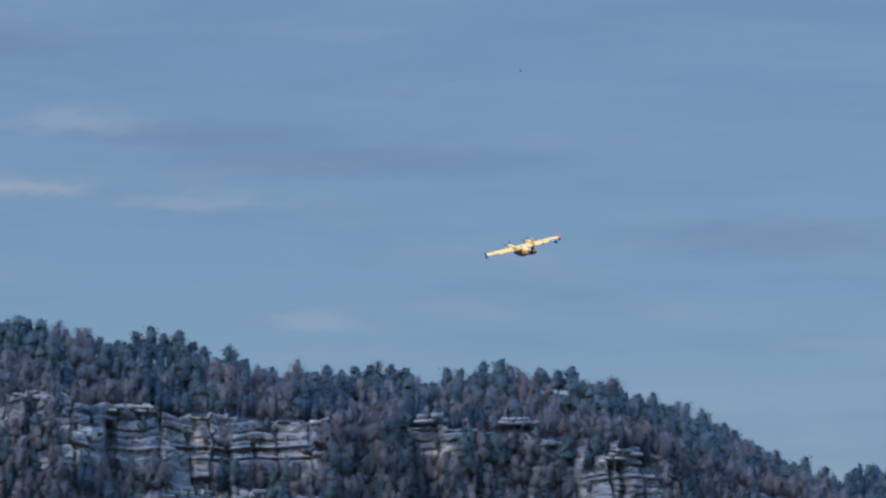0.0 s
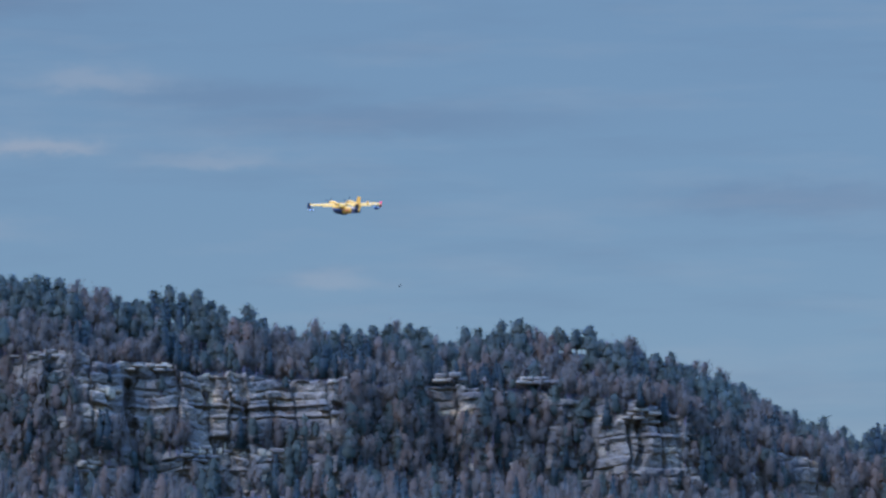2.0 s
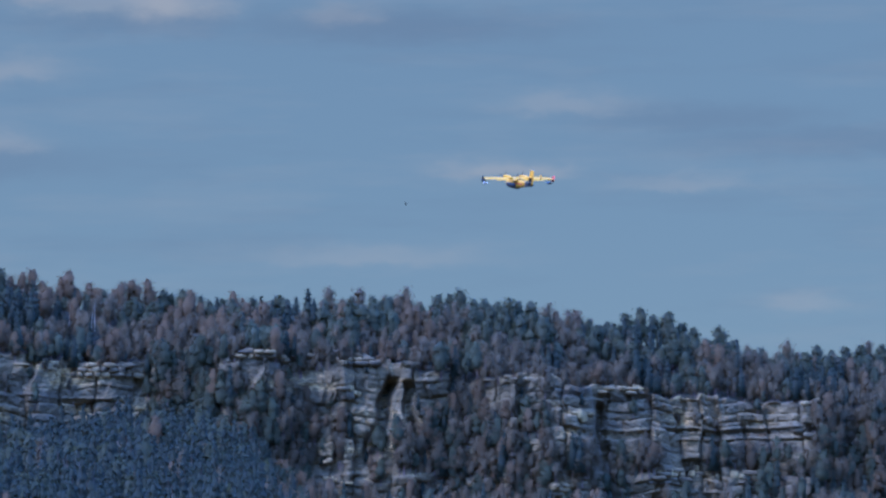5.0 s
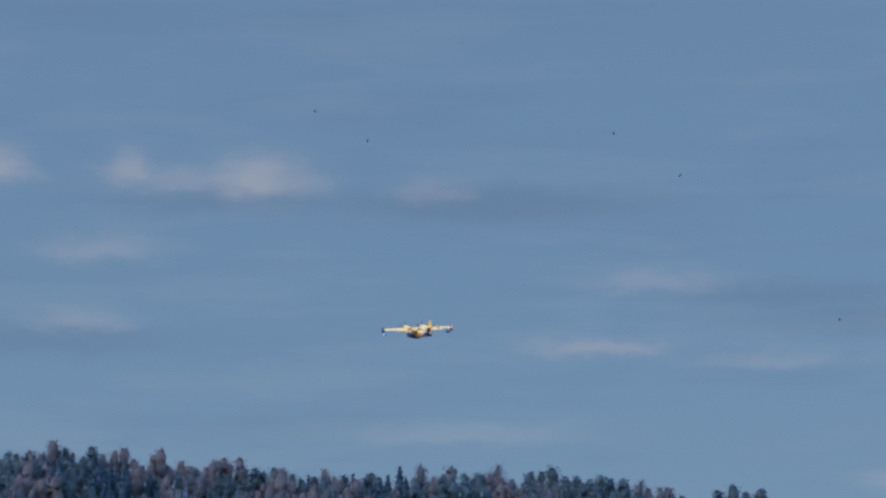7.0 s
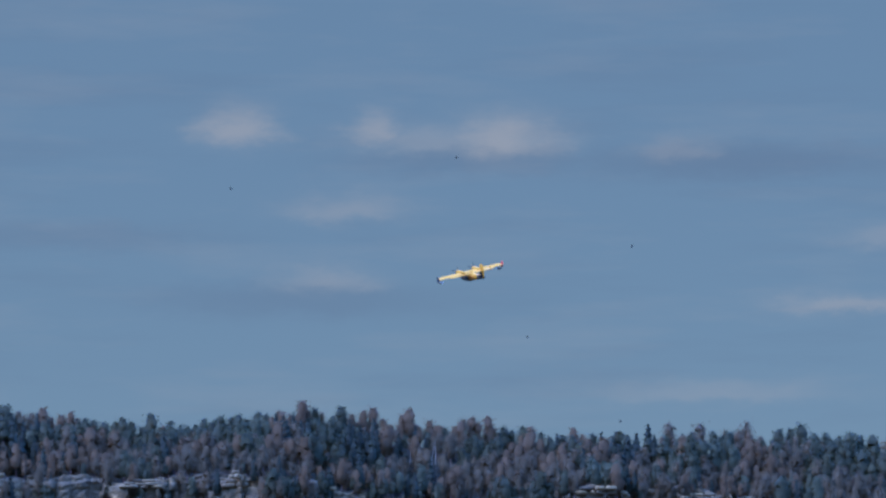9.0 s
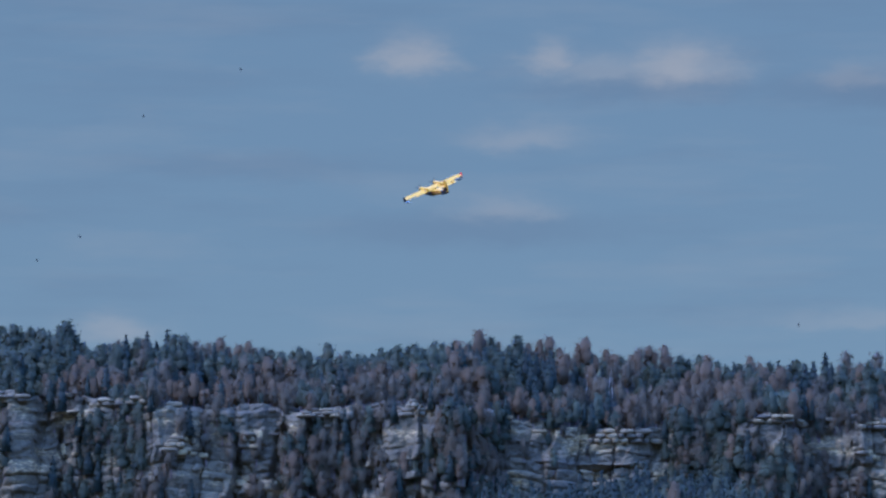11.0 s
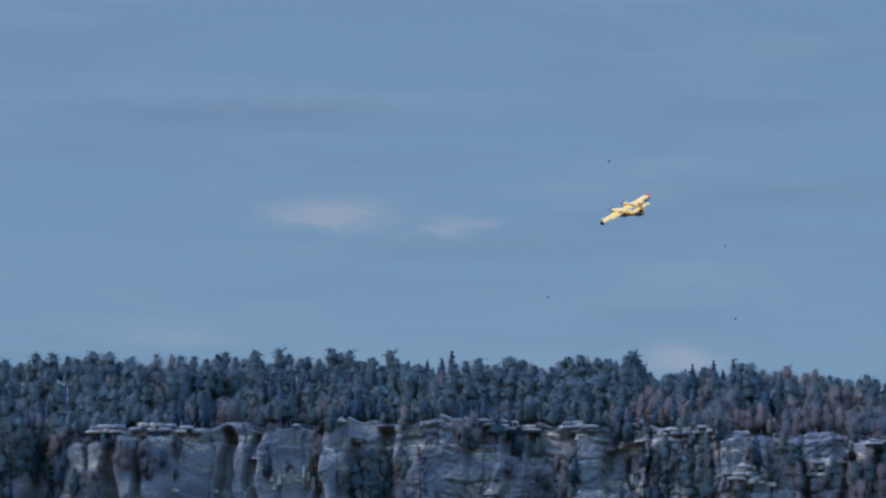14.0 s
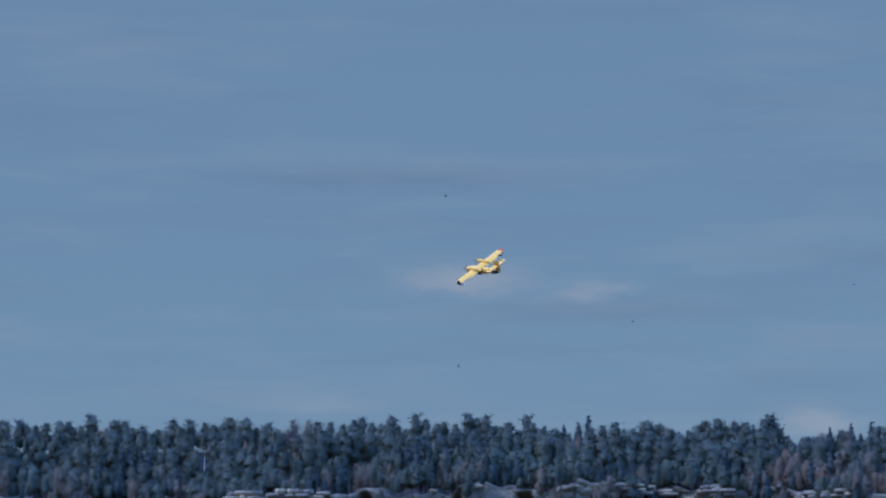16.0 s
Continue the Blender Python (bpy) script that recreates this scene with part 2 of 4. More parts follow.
def part(name, data, mat, parent, label="", smooth=True):
    """Links a bmesh or mesh as one mesh object under a thing or a part."""
    if isinstance(data, bmesh.types.BMesh):
        me = bpy.data.meshes.new(name)
        bmesh.ops.recalc_face_normals(data, faces=data.faces)
        data.to_mesh(me)
        data.free()
        me.polygons.foreach_set("use_smooth", np.full(len(me.polygons), smooth, dtype=bool))
    else:
        me = data
    if mat and not me.materials:
        me.materials.append(mat)
    ob = new(name, me)
    ob.parent = parent
    return tagged(ob, label) if label else ob


def loft(sections, n=18, power=2.4):
    """A closed skin through sections (y, half width, z low, z high)."""
    bm = bmesh.new()
    rings = []
    for y, w, lo, hi in sections:
        ring = []
        for i in range(n):
            a = 2 * math.pi * i / n
            c, s = math.cos(a), math.sin(a)
            ring.append(bm.verts.new((w * math.copysign(abs(c) ** (2 / power), c), y,
                                      (lo + hi) / 2 + (hi - lo) / 2 * math.copysign(abs(s) ** (2 / power), s))))
        rings.append(ring)
    for a, b in zip(rings, rings[1:]):
        for i in range(n):
            bm.faces.new((a[i], a[(i + 1) % n], b[(i + 1) % n], b[i]))
    bm.faces.new(rings[0])
    bm.faces.new(rings[-1][::-1])
    return bm


def foil(sections):
    """A wing skin through sections (root point, chord vector, thickness vector)."""
    prof = [(0.0, 0.0), (0.04, 0.35), (0.15, 0.8), (0.32, 1.0), (0.6, 0.75), (1.0, 0.04)]
    loop = [(u, v) for u, v in prof] + [(u, -0.45 * v) for u, v in prof[-1:0:-1]]
    bm = bmesh.new()
    rings = []
    for p, c, th in sections:
        p, c, th = Vector(p), Vector(c), Vector(th)
        rings.append([bm.verts.new(p + c * u + th * v) for u, v in loop])
    k = len(loop)
    for a, b in zip(rings, rings[1:]):
        for i in range(k):
            bm.faces.new((a[i], a[(i + 1) % k], b[(i + 1) % k], b[i]))
    bm.faces.new(rings[0])
    bm.faces.new(rings[-1][::-1])
    return bm


def tube(p0, p1, r0, r1, n=8):
    bm = bmesh.new()
    p0, p1 = Vector(p0), Vector(p1)
    q = (p1 - p0).to_track_quat("Z", "Y")
    a = [bm.verts.new(p0 + q @ Vector((r0 * math.cos(2 * math.pi * i / n), r0 * math.sin(2 * math.pi * i / n), 0))) for i in range(n)]
    b = [bm.verts.new(p1 + q @ Vector((r1 * math.cos(2 * math.pi * i / n), r1 * math.sin(2 * math.pi * i / n), 0))) for i in range(n)]
    for i in range(n):
        bm.faces.new((a[i], a[(i + 1) % n], b[(i + 1) % n], b[i]))
    bm.faces.new(a[::-1])
    bm.faces.new(b)
    return bm


# ------------------------------------------------------------ the lie of the land
RNG = np.random.default_rng(7)
FACE = 2000.0                              # the cliff line runs east-west, two kilometres north
# bearings (degrees) and heights (degrees up from the eye) of the ridge
TOP_AZ = [-24, -18, -12.1, -8.5, -7.4, -7.05, -6.4, -5, -4.1, -2.7, -1.6, -0.8, 0, 0.64, 1.9, 2.3, 3.1, 4.3, 5.4, 6.5, 7.7, 8.3, 9.4, 10.5,
          11.3, 12, 13, 13.4, 14.1, 14.8, 15.3, 16, 16.7, 17.2, 18.3, 24]
TOP_EL = [4.9, 5.10, 5.20, 5.12, 5.20, 4.93, 5.12, 4.98, 4.84, 4.93, 5.06, 5.00, 4.89, 4.84, 4.74, 4.66, 4.79, 4.81, 4.70, 4.54, 4.43, 4.22, 4.02, 4.06,
          3.84, 4.04, 4.05, 3.84, 3.72, 3.49, 3.12, 2.84, 2.5, 2.66, 2.85, 2.6]
EDGE_AZ = [-24, -18, -15, -12, -9.8, -7.4, -5, -3.9, -2.8, -1.5, -0.8, 0.3, 2, 3.5, 5, 6.6, 8, 9.6, 11, 13, 14.2, 15.5, 17, 24]
EDGE_EL = [4.1, 4.22, 4.12, 4.33, 4.33, 4.28, 4.14, 4.14, 4.26, 4.10, 3.96, 3.86, 4.02, 3.95, 3.78, 3.56, 3.46, 3.34, 3.25, 3.15, 2.95, 2.45, 1.9, 1.8]
FOOT_AZ = [-24, -5, -2, 0, 1.4, 2.4, 3.5, 9, 12, 14, 17, 24]
FOOT_EL = [2.0, 2.0, 2.2, 2.55, 2.6, 2.0, 1.75, 1.75, 1.7, 1.5, 1.2, 1.2]


def profile(x, table_az, table_el, dist):
    """Height in metres over bearing, for the line at that distance north."""
    dist = dist - FACE + face_y(x)
    az = np.degrees(np.arctan2(x, dist))
    return np.tan(np.radians(np.interp(az, table_az, table_el))) * np.hypot(x, dist) + EYE.z


def waves(x, seed, lengths, heights):
    r = np.random.default_rng(seed)
    out = np.zeros_like(np.asarray(x, dtype=float))
    for le, h in zip(lengths, heights):
        out = out + h * np.sin(np.asarray(x) * (2 * math.pi / le) + r.uniform(0, 6.28))
    return out


TREE_TOP = 13.6                            # how far the crowns stand over the ground on the crest


def face_y(x):
    west = np.maximum(-366.0 - np.asarray(x, dtype=float), 0)
    return FACE + waves(x, 3, (310, 143, 71, 37), (9, 7, 4, 2.5)) - 150 * np.tanh(west / 260)


def x_at(az):
    """Easting of the cliff line at that bearing."""
    x = FACE * math.tan(radians(az))
    for _ in range(12):
        x = float(face_y(x)) * math.tan(radians(az))
    return x


def edge_z(x):
    return profile(x, EDGE_AZ, EDGE_EL, FACE) + waves(x, 5, (47, 23, 11), (1.0, 0.8, 0.5))


def foot_z(x):
    return profile(x, FOOT_AZ, FOOT_EL, FACE - 8)


def crest_z(x):
    return np.maximum(profile(x, TOP_AZ, TOP_EL, FACE + 85) - TREE_TOP, edge_z(x) + 1.0)


def ease(t):
    t = np.clip(t, 0, 1)
    return t * t * (3 - 2 * t)


def land(x, y):
    """Height of the ground."""
    x, y = np.asarray(x, dtype=float), np.asarray(y, dtype=float)
    d = y - face_y(x)
    fz, ez, cz = foot_z(x), edge_z(x), crest_z(x)
    side = ease((1500 - np.abs(x)) / 700)
    fz, ez, cz = fz * side, ez * side, cz * side
    z = fz * np.clip((d + 1250) / 1250, 0, 1.02) ** 2.3 - 3 * ease((d + 4) / 12)
    z = np.where(d > 24, fz + (ez - fz) * ease((d - 24) / 6), z)
    z = np.where(d > SET, ez + (cz - ez) * ease((d - SET) / (BACK - SET)), z)
    z = np.where(d > BACK, cz * (1 - 0.75 * ease((d - BACK - 20) / 900)), z)
    return z + waves(x, 11, (61, 29), (0.35, 0.25)) * ease((y - 200) / 500)


SET, BACK = 32.0, 85.0                   # where the plateau begins behind the face, and its crest


def make_ground():
    xs = np.unique(np.concatenate([np.linspace(-4900, -900, 28), np.arange(-900, 901, 6.0), np.linspace(900, 4900, 28)]))
    ys = np.unique(np.concatenate([np.linspace(-4900, 0, 20), np.linspace(0, 1900, 60), np.arange(1900, 2130, 3.5), np.linspace(2130, 4900, 50)]))
    X, Y = np.meshgrid(xs, ys)
    Z = land(X, Y)
    v = np.stack([X, Y, Z], -1).reshape(-1, 3)
    i = np.arange(len(ys) - 1)[:, None] * len(xs) + np.arange(len(xs) - 1)[None]
    f = np.stack([i, i + 1, i + 1 + len(xs), i + len(xs)], -1).reshape(-1, 4)
    ob = new("ground", mesh_from("ground", v, f, [M_GROUND], smooth=True))
    tagged(ob, "valley meadow and forest floor rising to the ridge", "ground", kind="structure")


# ------------------------------------------------------------ the sandstone cliff
C_X = np.cumsum(np.concatenate([[-905], RNG.uniform(6.0, 24.0, 150)]))       # joints between the rock towers
C_OUT, C_JOINT, C_SHIFT = RNG.normal(0, 2.6, 160), RNG.uniform(0.8, 4.0, 160) * (RNG.random(160) < 0.8), RNG.uniform(-3.2, 3.2, 160)
C_LEAN = RNG.normal(0, 0.2, 160)                                            # how far the joints stray from the upright
S_Z = np.cumsum(np.concatenate([[0], RNG.uniform(2.0, 7.6, 60)]))            # bedding planes
S_CUT, S_STEP = np.where(RNG.random(120) < 0.3, RNG.uniform(0.51, 1.1, 120), RNG.uniform(0.0, 0.2, 120)), np.where(RNG.random(120) < 0.35, RNG.uniform(0.8, 2.6, 120), 0.15)
S_SOFT = np.where(RNG.random(120) < 0.26, RNG.uniform(0.6, 2.0, 120), 0.0)   # soft beds weather back under harder ones
BLOCK, SPLIT, PHASE = RNG.normal(0, 1.25, (160, 120, 5)), RNG.integers(1, 4, (160, 120)), RNG.uniform(-0.3, 0.3, (160, 120))
SOFT_HERE = RNG.random((160, 120)) < 0.6
# bearing at the top, lean in metres down to the foot, half width, depth, top share: the deep clefts that stay in shadow
CLEFTS = [(4.17, -24, 3.8, 12, 0.93), (4.20, 15, 3.2, 10, 0.90), (6.92, 2, 2.8, 9, 0.9), (-15.55, -3, 8.0, 10, 1.0), (-14.62, 1, 4.5, 9, 1.0), (-14.2, 0, 2.2, 8, 1.0),
          (-13.06, 2, 4.0, 10, 1.0), (-12.7, -1, 2.6, 7, 1.0), (-11.8, 1, 3.0, 9, 1.0), (-11.3, -4, 4.5, 9, 0.92), (-10.85, 2, 5.0, 10, 1.0), (-7.53, 1, 1.5, 5, 0.8),
          (-5.15, 0, 2.2, 6, 0.85), (-4.55, 1, 3.6, 8, 0.9), (-3.24, -1, 2.2, 7, 0.9), (-2.4, 0, 2.0, 6, 0.9), (13.9, 0, 1.8, 6, 0.9), (8.9, 0, 1.6, 5, 0.8)]


# bearings from and to, height, overhang in metres: long jutting beds
LEDGES = [(7.7, 9.7, 3.02, 2.4), (7.9, 9.75, 2.87, 2.2), (6.5, 7.7, 2.98, 1.5), (7.5, 8.7, 2.12, 2.6), (3.0, 3.75, 2.36, 2.2), (-8.1, -6.2, 4.14, 2.6), (-1.4, 0.6, 3.4, 1.4), (13.3, 14.5, 2.6, 1.8)]
LEDGE_X = [(x_at(a0), x_at(a1), el, deep) for a0, a1, el, deep in LEDGES]
CLEFT_X = [(x_at(row[0]), *row[1:]) for row in CLEFTS]
GRAIN = [(r_.uniform(0.25, 1.6), r_.uniform(0.4, 2.4), r_.uniform(0, 6.28), r_.uniform(0, 6.28)) for r_ in [random.Random(4)] for _ in range(9)]


def rough(x, z):
    """Uneven weathering of the rock."""
    out = 0
    for a, b, p, q in GRAIN:
        out = out + np.sin(a * x + 1.3 * np.sin(b * 0.6 * z + q) + p) * np.sin(b * z + 0.8 * np.sin(a * 0.7 * x + p) + q) * 0.16
    return out


def cliff_y(x, z):
    """Where the rock face stands (northing) at easting x and height z; also the depth of the joints."""
    fz, ez = foot_z(x), edge_z(x)
    share = (z - fz) / np.maximum(ez - fz, 1)
    xw = x + waves(z + 0.3 * x, 21, (33, 12), (0.9, 0.35))
    c = np.clip(np.searchsorted(C_X, xw) - 1, 0, 148)
    xw = xw + C_LEAN[c] * (z - (fz + ez) / 2) * ease((np.minimum(xw - C_X[c], C_X[c + 1] - xw)) / 3)
    mid, half = (C_X[c] + C_X[c + 1]) / 2, (C_X[c + 1] - C_X[c]) / 2
    gap = np.maximum(half - np.abs(xw - mid), 0)
    zz = z - waves(x, 23, (420, 160, 53, 24), (2.5, 1.2, 0.8, 0.6)) + C_SHIFT[c]
    s = np.clip(np.searchsorted(S_Z, zz) - 1, 0, 57)
    bed = np.minimum(zz - S_Z[s], S_Z[s + 1] - zz)
    calm = 0.22 + 0.78 * ease((x + 386) / 16)        # the western pillars are smooth
    g = np.cumsum(S_CUT > 0.5)[s]                    # the thick bank that a bed belongs to
    # each bank of a tower is split into one to three blocks, rounded at their edges
    pieces = SPLIT[c, g]
    u = np.clip((xw - C_X[c]) / (2 * half) + PHASE[c, g] / pieces, 0, 0.999) * pieces
    piece = u.astype(int)
    seam = np.minimum(u - piece, 1 - (u - piece)) * 2 * half / pieces
    seam = np.where(pieces == 1, 9.0, seam)
    edge = np.minimum(np.minimum(seam, gap), bed * np.where(S_CUT[s] > 0.5, 1.2, 5.0))
    out = C_OUT[c] * (1.4 - 0.4 * calm) + (1.1 * BLOCK[c, g, piece] + 0.25 * BLOCK[c, s + 40, piece]) * calm + waves(x + 0.4 * z, 25, (90, 41), (2.2, 1.4)) + waves(z + 0.5 * x, 26, (38, 21), (0.9, 0.7)) * waves(x - 0.7 * z, 27, (46, 27), (0.8, 0.8))
    out = out - 1.05 * calm * np.exp(-edge / 0.8) - C_JOINT[c] * np.exp(-(gap / 0.8) ** 2)
    out = out - calm * S_CUT[s] * np.exp(-(bed / 0.36) ** 2) - calm * S_SOFT[s] * SOFT_HERE[c, s] * ease(bed / 0.5) * (share < 0.97)
    out = out + rough(x, z) * (0.3 + 0.7 * calm) * 1.2
    setback = np.cumsum(S_STEP)[s] - np.cumsum(S_STEP)[np.clip(np.searchsorted(S_Z, fz) - 1, 0, 57)]
    total = np.cumsum(S_STEP)[np.clip(np.searchsorted(S_Z, ez) - 1, 0, 57)] - np.cumsum(S_STEP)[np.clip(np.searchsorted(S_Z, fz) - 1, 0, 57)]
    back = setback / np.maximum(total, 1) * 12 + 2.5 * share
    for x0, x1, el, deep in LEDGE_X:
        zl = math.tan(radians(el)) * FACE + EYE.z + waves(x, int(el * 100), (60, 25), (0.5, 0.3))
        out = out + deep * np.exp(-((z - zl) / 0.75) ** 4) * ease((x - x0) / 6) * ease((x1 - x) / 6)
    for xa, slant, w, deep, top in CLEFT_X:
        xc = xa + slant * (1 - share) + waves(z, int(xa) + 5000, (40, 17), (1.2, 0.6))
        wide = w * np.clip(1.25 - 0.55 * share, 0.3, 2)
        out = out - deep * np.exp(-np.abs((x - xc) / wide) ** 4) * ease((top - share) / 0.06) * ease((share - (0.34 if xa > -300 else -0.1)) / 0.12)
    return face_y(x) + back - out


def make_cliff():
    xs = np.arange(-740, 731, 0.62)
    k = 140
    t = np.linspace(-0.05, 1.0, k)
    X = np.repeat(xs[None], k + 5, 0)
    Z = np.empty_like(X)
    fz, ez = foot_z(xs), edge_z(xs)
    knob = np.random.default_rng(31).normal(-0.6, 2.0, 160)[np.clip(np.searchsorted(C_X, xs) - 1, 0, 148)]
    for i in range(k):
        Z[i] = fz + (ez + np.clip(knob, -5, 2.5) - fz) * t[i]
    Y = cliff_y(X, Z)
    top_y, top_z = Y[k - 1].copy(), Z[k - 1].copy()
    for j, (dy, dz) in enumerate([(1.0, 0.25), (3.5, 0.5), (9, 0.6), (15, 0.2), (23, -2.5)]):
        Y[k + j], Z[k + j] = top_y + dy, top_z + dz
    v = np.stack([X, Y, Z], -1).reshape(-1, 3)
    n = len(xs)
    i = np.arange(k + 4)[:, None] * n + np.arange(n - 1)[None]
    f = np.stack([i, i + 1, i + 1 + n, i + n], -1).reshape(-1, 4)
    ob = new("cliff", mesh_from("cliff", v, f, [M_ROCK]))
    return tagged(ob, "long layered grey sandstone cliff with deep vertical clefts", "cliff", kind="structure")


def slab_mesh(seed, mat):
    """A rounded, uneven sandstone slab of about unit size."""
    r = np.random.default_rng(seed)
    n = 9
    rad = 0.5 * (1 + r.normal(0, 0.10, n))
    ang = np.linspace(0, 2 * math.pi, n, endpoint=False) + r.normal(0, 0.12, n)
    v, f = [], []
    for z, s in ((0.0, 0.86), (0.18, 1.0), (0.74, 1.0), (0.97, 0.86)):
        for a, q in zip(ang, rad):
            c, w = math.cos(a), math.sin(a)
            m = 1 / max(abs(c), abs(w)) ** 0.75
            v.append((q * c * m * s, q * w * m * s, z + r.normal(0, 0.025)))
    for k in range(3):
        for i in range(n):
            f.append((k * n + i, k * n + (i + 1) % n, (k + 1) * n + (i + 1) % n, (k + 1) * n + i))
    f.append(tuple(range(n))[::-1])
    f.append(tuple(range(3 * n, 4 * n)))
    return mesh_from("rock_slab", v, f, [mat])


# bearing, height of the top (degrees), length in metres, layers: outcrops that crown the edge
OUTCROPS = [(-2.75, 4.27, 15, 4), (-4.05, 4.15, 24, 3), (-6.75, 4.27, 36, 2), (-9.35, 4.38, 42, 3), (-8.35, 4.36, 20, 3), (-5.0, 3.80, 12, 4), (-6.0, 3.75, 14, 4), (-13.9, 4.30, 36, 2),
            (-14.75, 4.28, 20, 2), (0.1, 3.86, 40, 3), (2.2, 4.05, 26, 2), (3.6, 3.95, 22, 2), (7.2, 3.55, 30, 2), (13.9, 2.95, 26, 4), (11.25, 3.42, 15, 2), (12.5, 3.38, 22, 2),
            (7.8, 2.42, 30, 4), (8.9, 2.38, 14, 3), (6.3, 2.22, 14, 3)]


# bearing, height (degrees), width, height in metres: pale faces where rock has broken away
SCARS = [(-12.4, 3.56, 5, 9), (-11.94, 3.58, 4, 10), (-8.37, 3.34, 8, 7), (-9.79, 3.05, 9, 7), (-9.30, 3.03, 7, 8), (-5.87, 3.72, 10, 5), (-5.75, 3.50, 12, 4), (-4.91, 3.78, 6, 8),
         (-7.52, 3.62, 3, 8), (-5.07, 3.15, 9, 5), (7.77, 2.36, 8, 6), (8.22, 2.40, 6, 5), (8.77, 2.35, 9, 6), (6.24, 2.17, 9, 4), (3.55, 3.50, 6, 5), (6.66, 3.17, 5, 6), (3.30, 2.28, 10, 4)]


def make_slabs(cliff):
    """Loose-jointed slabs that crown the edge and the ledges."""
    r = np.random.default_rng(17)
    meshes = [slab_mesh(100 + i, M_SLAB) for i in range(12)]
    fresh = [slab_mesh(140 + i, M_SCAR) for i in range(5)]
    done = 0

    def slab(x, y, z, w, d, h, pick=meshes):
        nonlocal done
        ob = new("rock_slab", pick[done % len(pick)])
        ob.parent = cliff
        ob.matrix_basis = pose(x, y, z, r.normal(0, 1.5), r.normal(0, 1.5), r.normal(0, 7)) @ Matrix.Diagonal((w, d, h, 1))
        done += 1

    for az, el, long, layers in OUTCROPS:
        x0 = x_at(az)
        top = math.tan(radians(el)) * math.hypot(x0, float(face_y(x0))) + EYE.z
        for k in range(layers):
            h = r.uniform(1.5, 2.4)
            top -= h
            x, end = x0 - long * (0.5 - 0.10 * (layers - k)), x0 + long * (0.5 - 0.10 * (layers - k))
            while x < end:
                w = r.uniform(3.0, 8.5)
                y = float(np.min(cliff_y(np.array([x, x + w]), np.array([top, top])))) + 1.6
                slab(x + w / 2, y, top, w * 1.02, r.uniform(5, 7), h * r.uniform(0.85, 1.12))
                x += w
    for az, el, wide, tall in SCARS:
        x = x_at(az)
        z = math.tan(radians(el)) * math.hypot(x, float(face_y(x))) + EYE.z - tall / 2
        for k in range(3):
            xk, zk, hk = x + (k - 1) * wide * r.uniform(0.25, 0.45), z + r.uniform(-0.2, 0.45) * tall, tall * r.uniform(0.35, 0.75)
            slab(xk, float(np.min(cliff_y(np.array([xk, xk, xk]), np.array([zk, zk + hk / 2, zk + hk])))) + 1.35, zk, wide * r.uniform(0.45, 0.75), 3.2, hk, fresh)
    while done < 300:
        x = r.uniform(-640, 560)
        share = 0.985 if r.random() < 0.5 else r.uniform(0.3, 0.9)
        fz, ez = foot_z(x), edge_z(x)
        z = fz + (ez - fz) * share
        d = r.uniform(3.5, 6)
        slab(x, float(cliff_y(np.array([x]), np.array([z]))[0]) + d * 0.28, z - 0.5, r.uniform(3.0, 8.0), d, r.uniform(1.0, 2.2))


# ------------------------------------------------------------ trees
def leaf_cards(centres, sizes, r, out, thin=0.75, loose=0.55, upright=0.0):
    """Small leaf clumps, two triangles each, that face outward with some disorder."""
    n = len(centres)
    w = out / np.maximum(np.linalg.norm(out, axis=1), 1e-6)[:, None] + r.normal(0, loose, (n, 3))
    w /= np.linalg.norm(w, axis=1)[:, None]
    a = r.normal(0, 1, (n, 3)) * (1 if not upright else 0.5) + [0, 0, -upright]
    a -= w * (a * w).sum(1)[:, None]
    a /= np.linalg.norm(a, axis=1)[:, None]
    b = np.cross(w, a)
    s = sizes[:, None]
    v = np.stack([centres - a * s, centres + a * s * 0.7 + b * s * thin, centres + a * s * 0.7 - b * s * thin], 1).reshape(-1, 3)
    return v, np.arange(3 * n).reshape(-1, 3)


def stem(pts, radii, n=6):
    v, f = [], []
    for k, (p, q) in enumerate(zip(pts, radii)):
        for i in range(n):
            a = 2 * math.pi * i / n
            v.append((p[0] + q * math.cos(a), p[1] + q * math.sin(a), p[2]))
        if k:
            for i in range(n):
                f.append(((k - 1) * n + i, (k - 1) * n + (i + 1) % n, k * n + (i + 1) % n, k * n + i))
    return np.array(v), np.array(f)


def join(pieces):
    vs, fs, o = [], [], 0
    for v, f in pieces:
        vs.append(v)
        fs.append(f + o)
        o += len(v)
    return np.concatenate(vs), np.concatenate(fs)


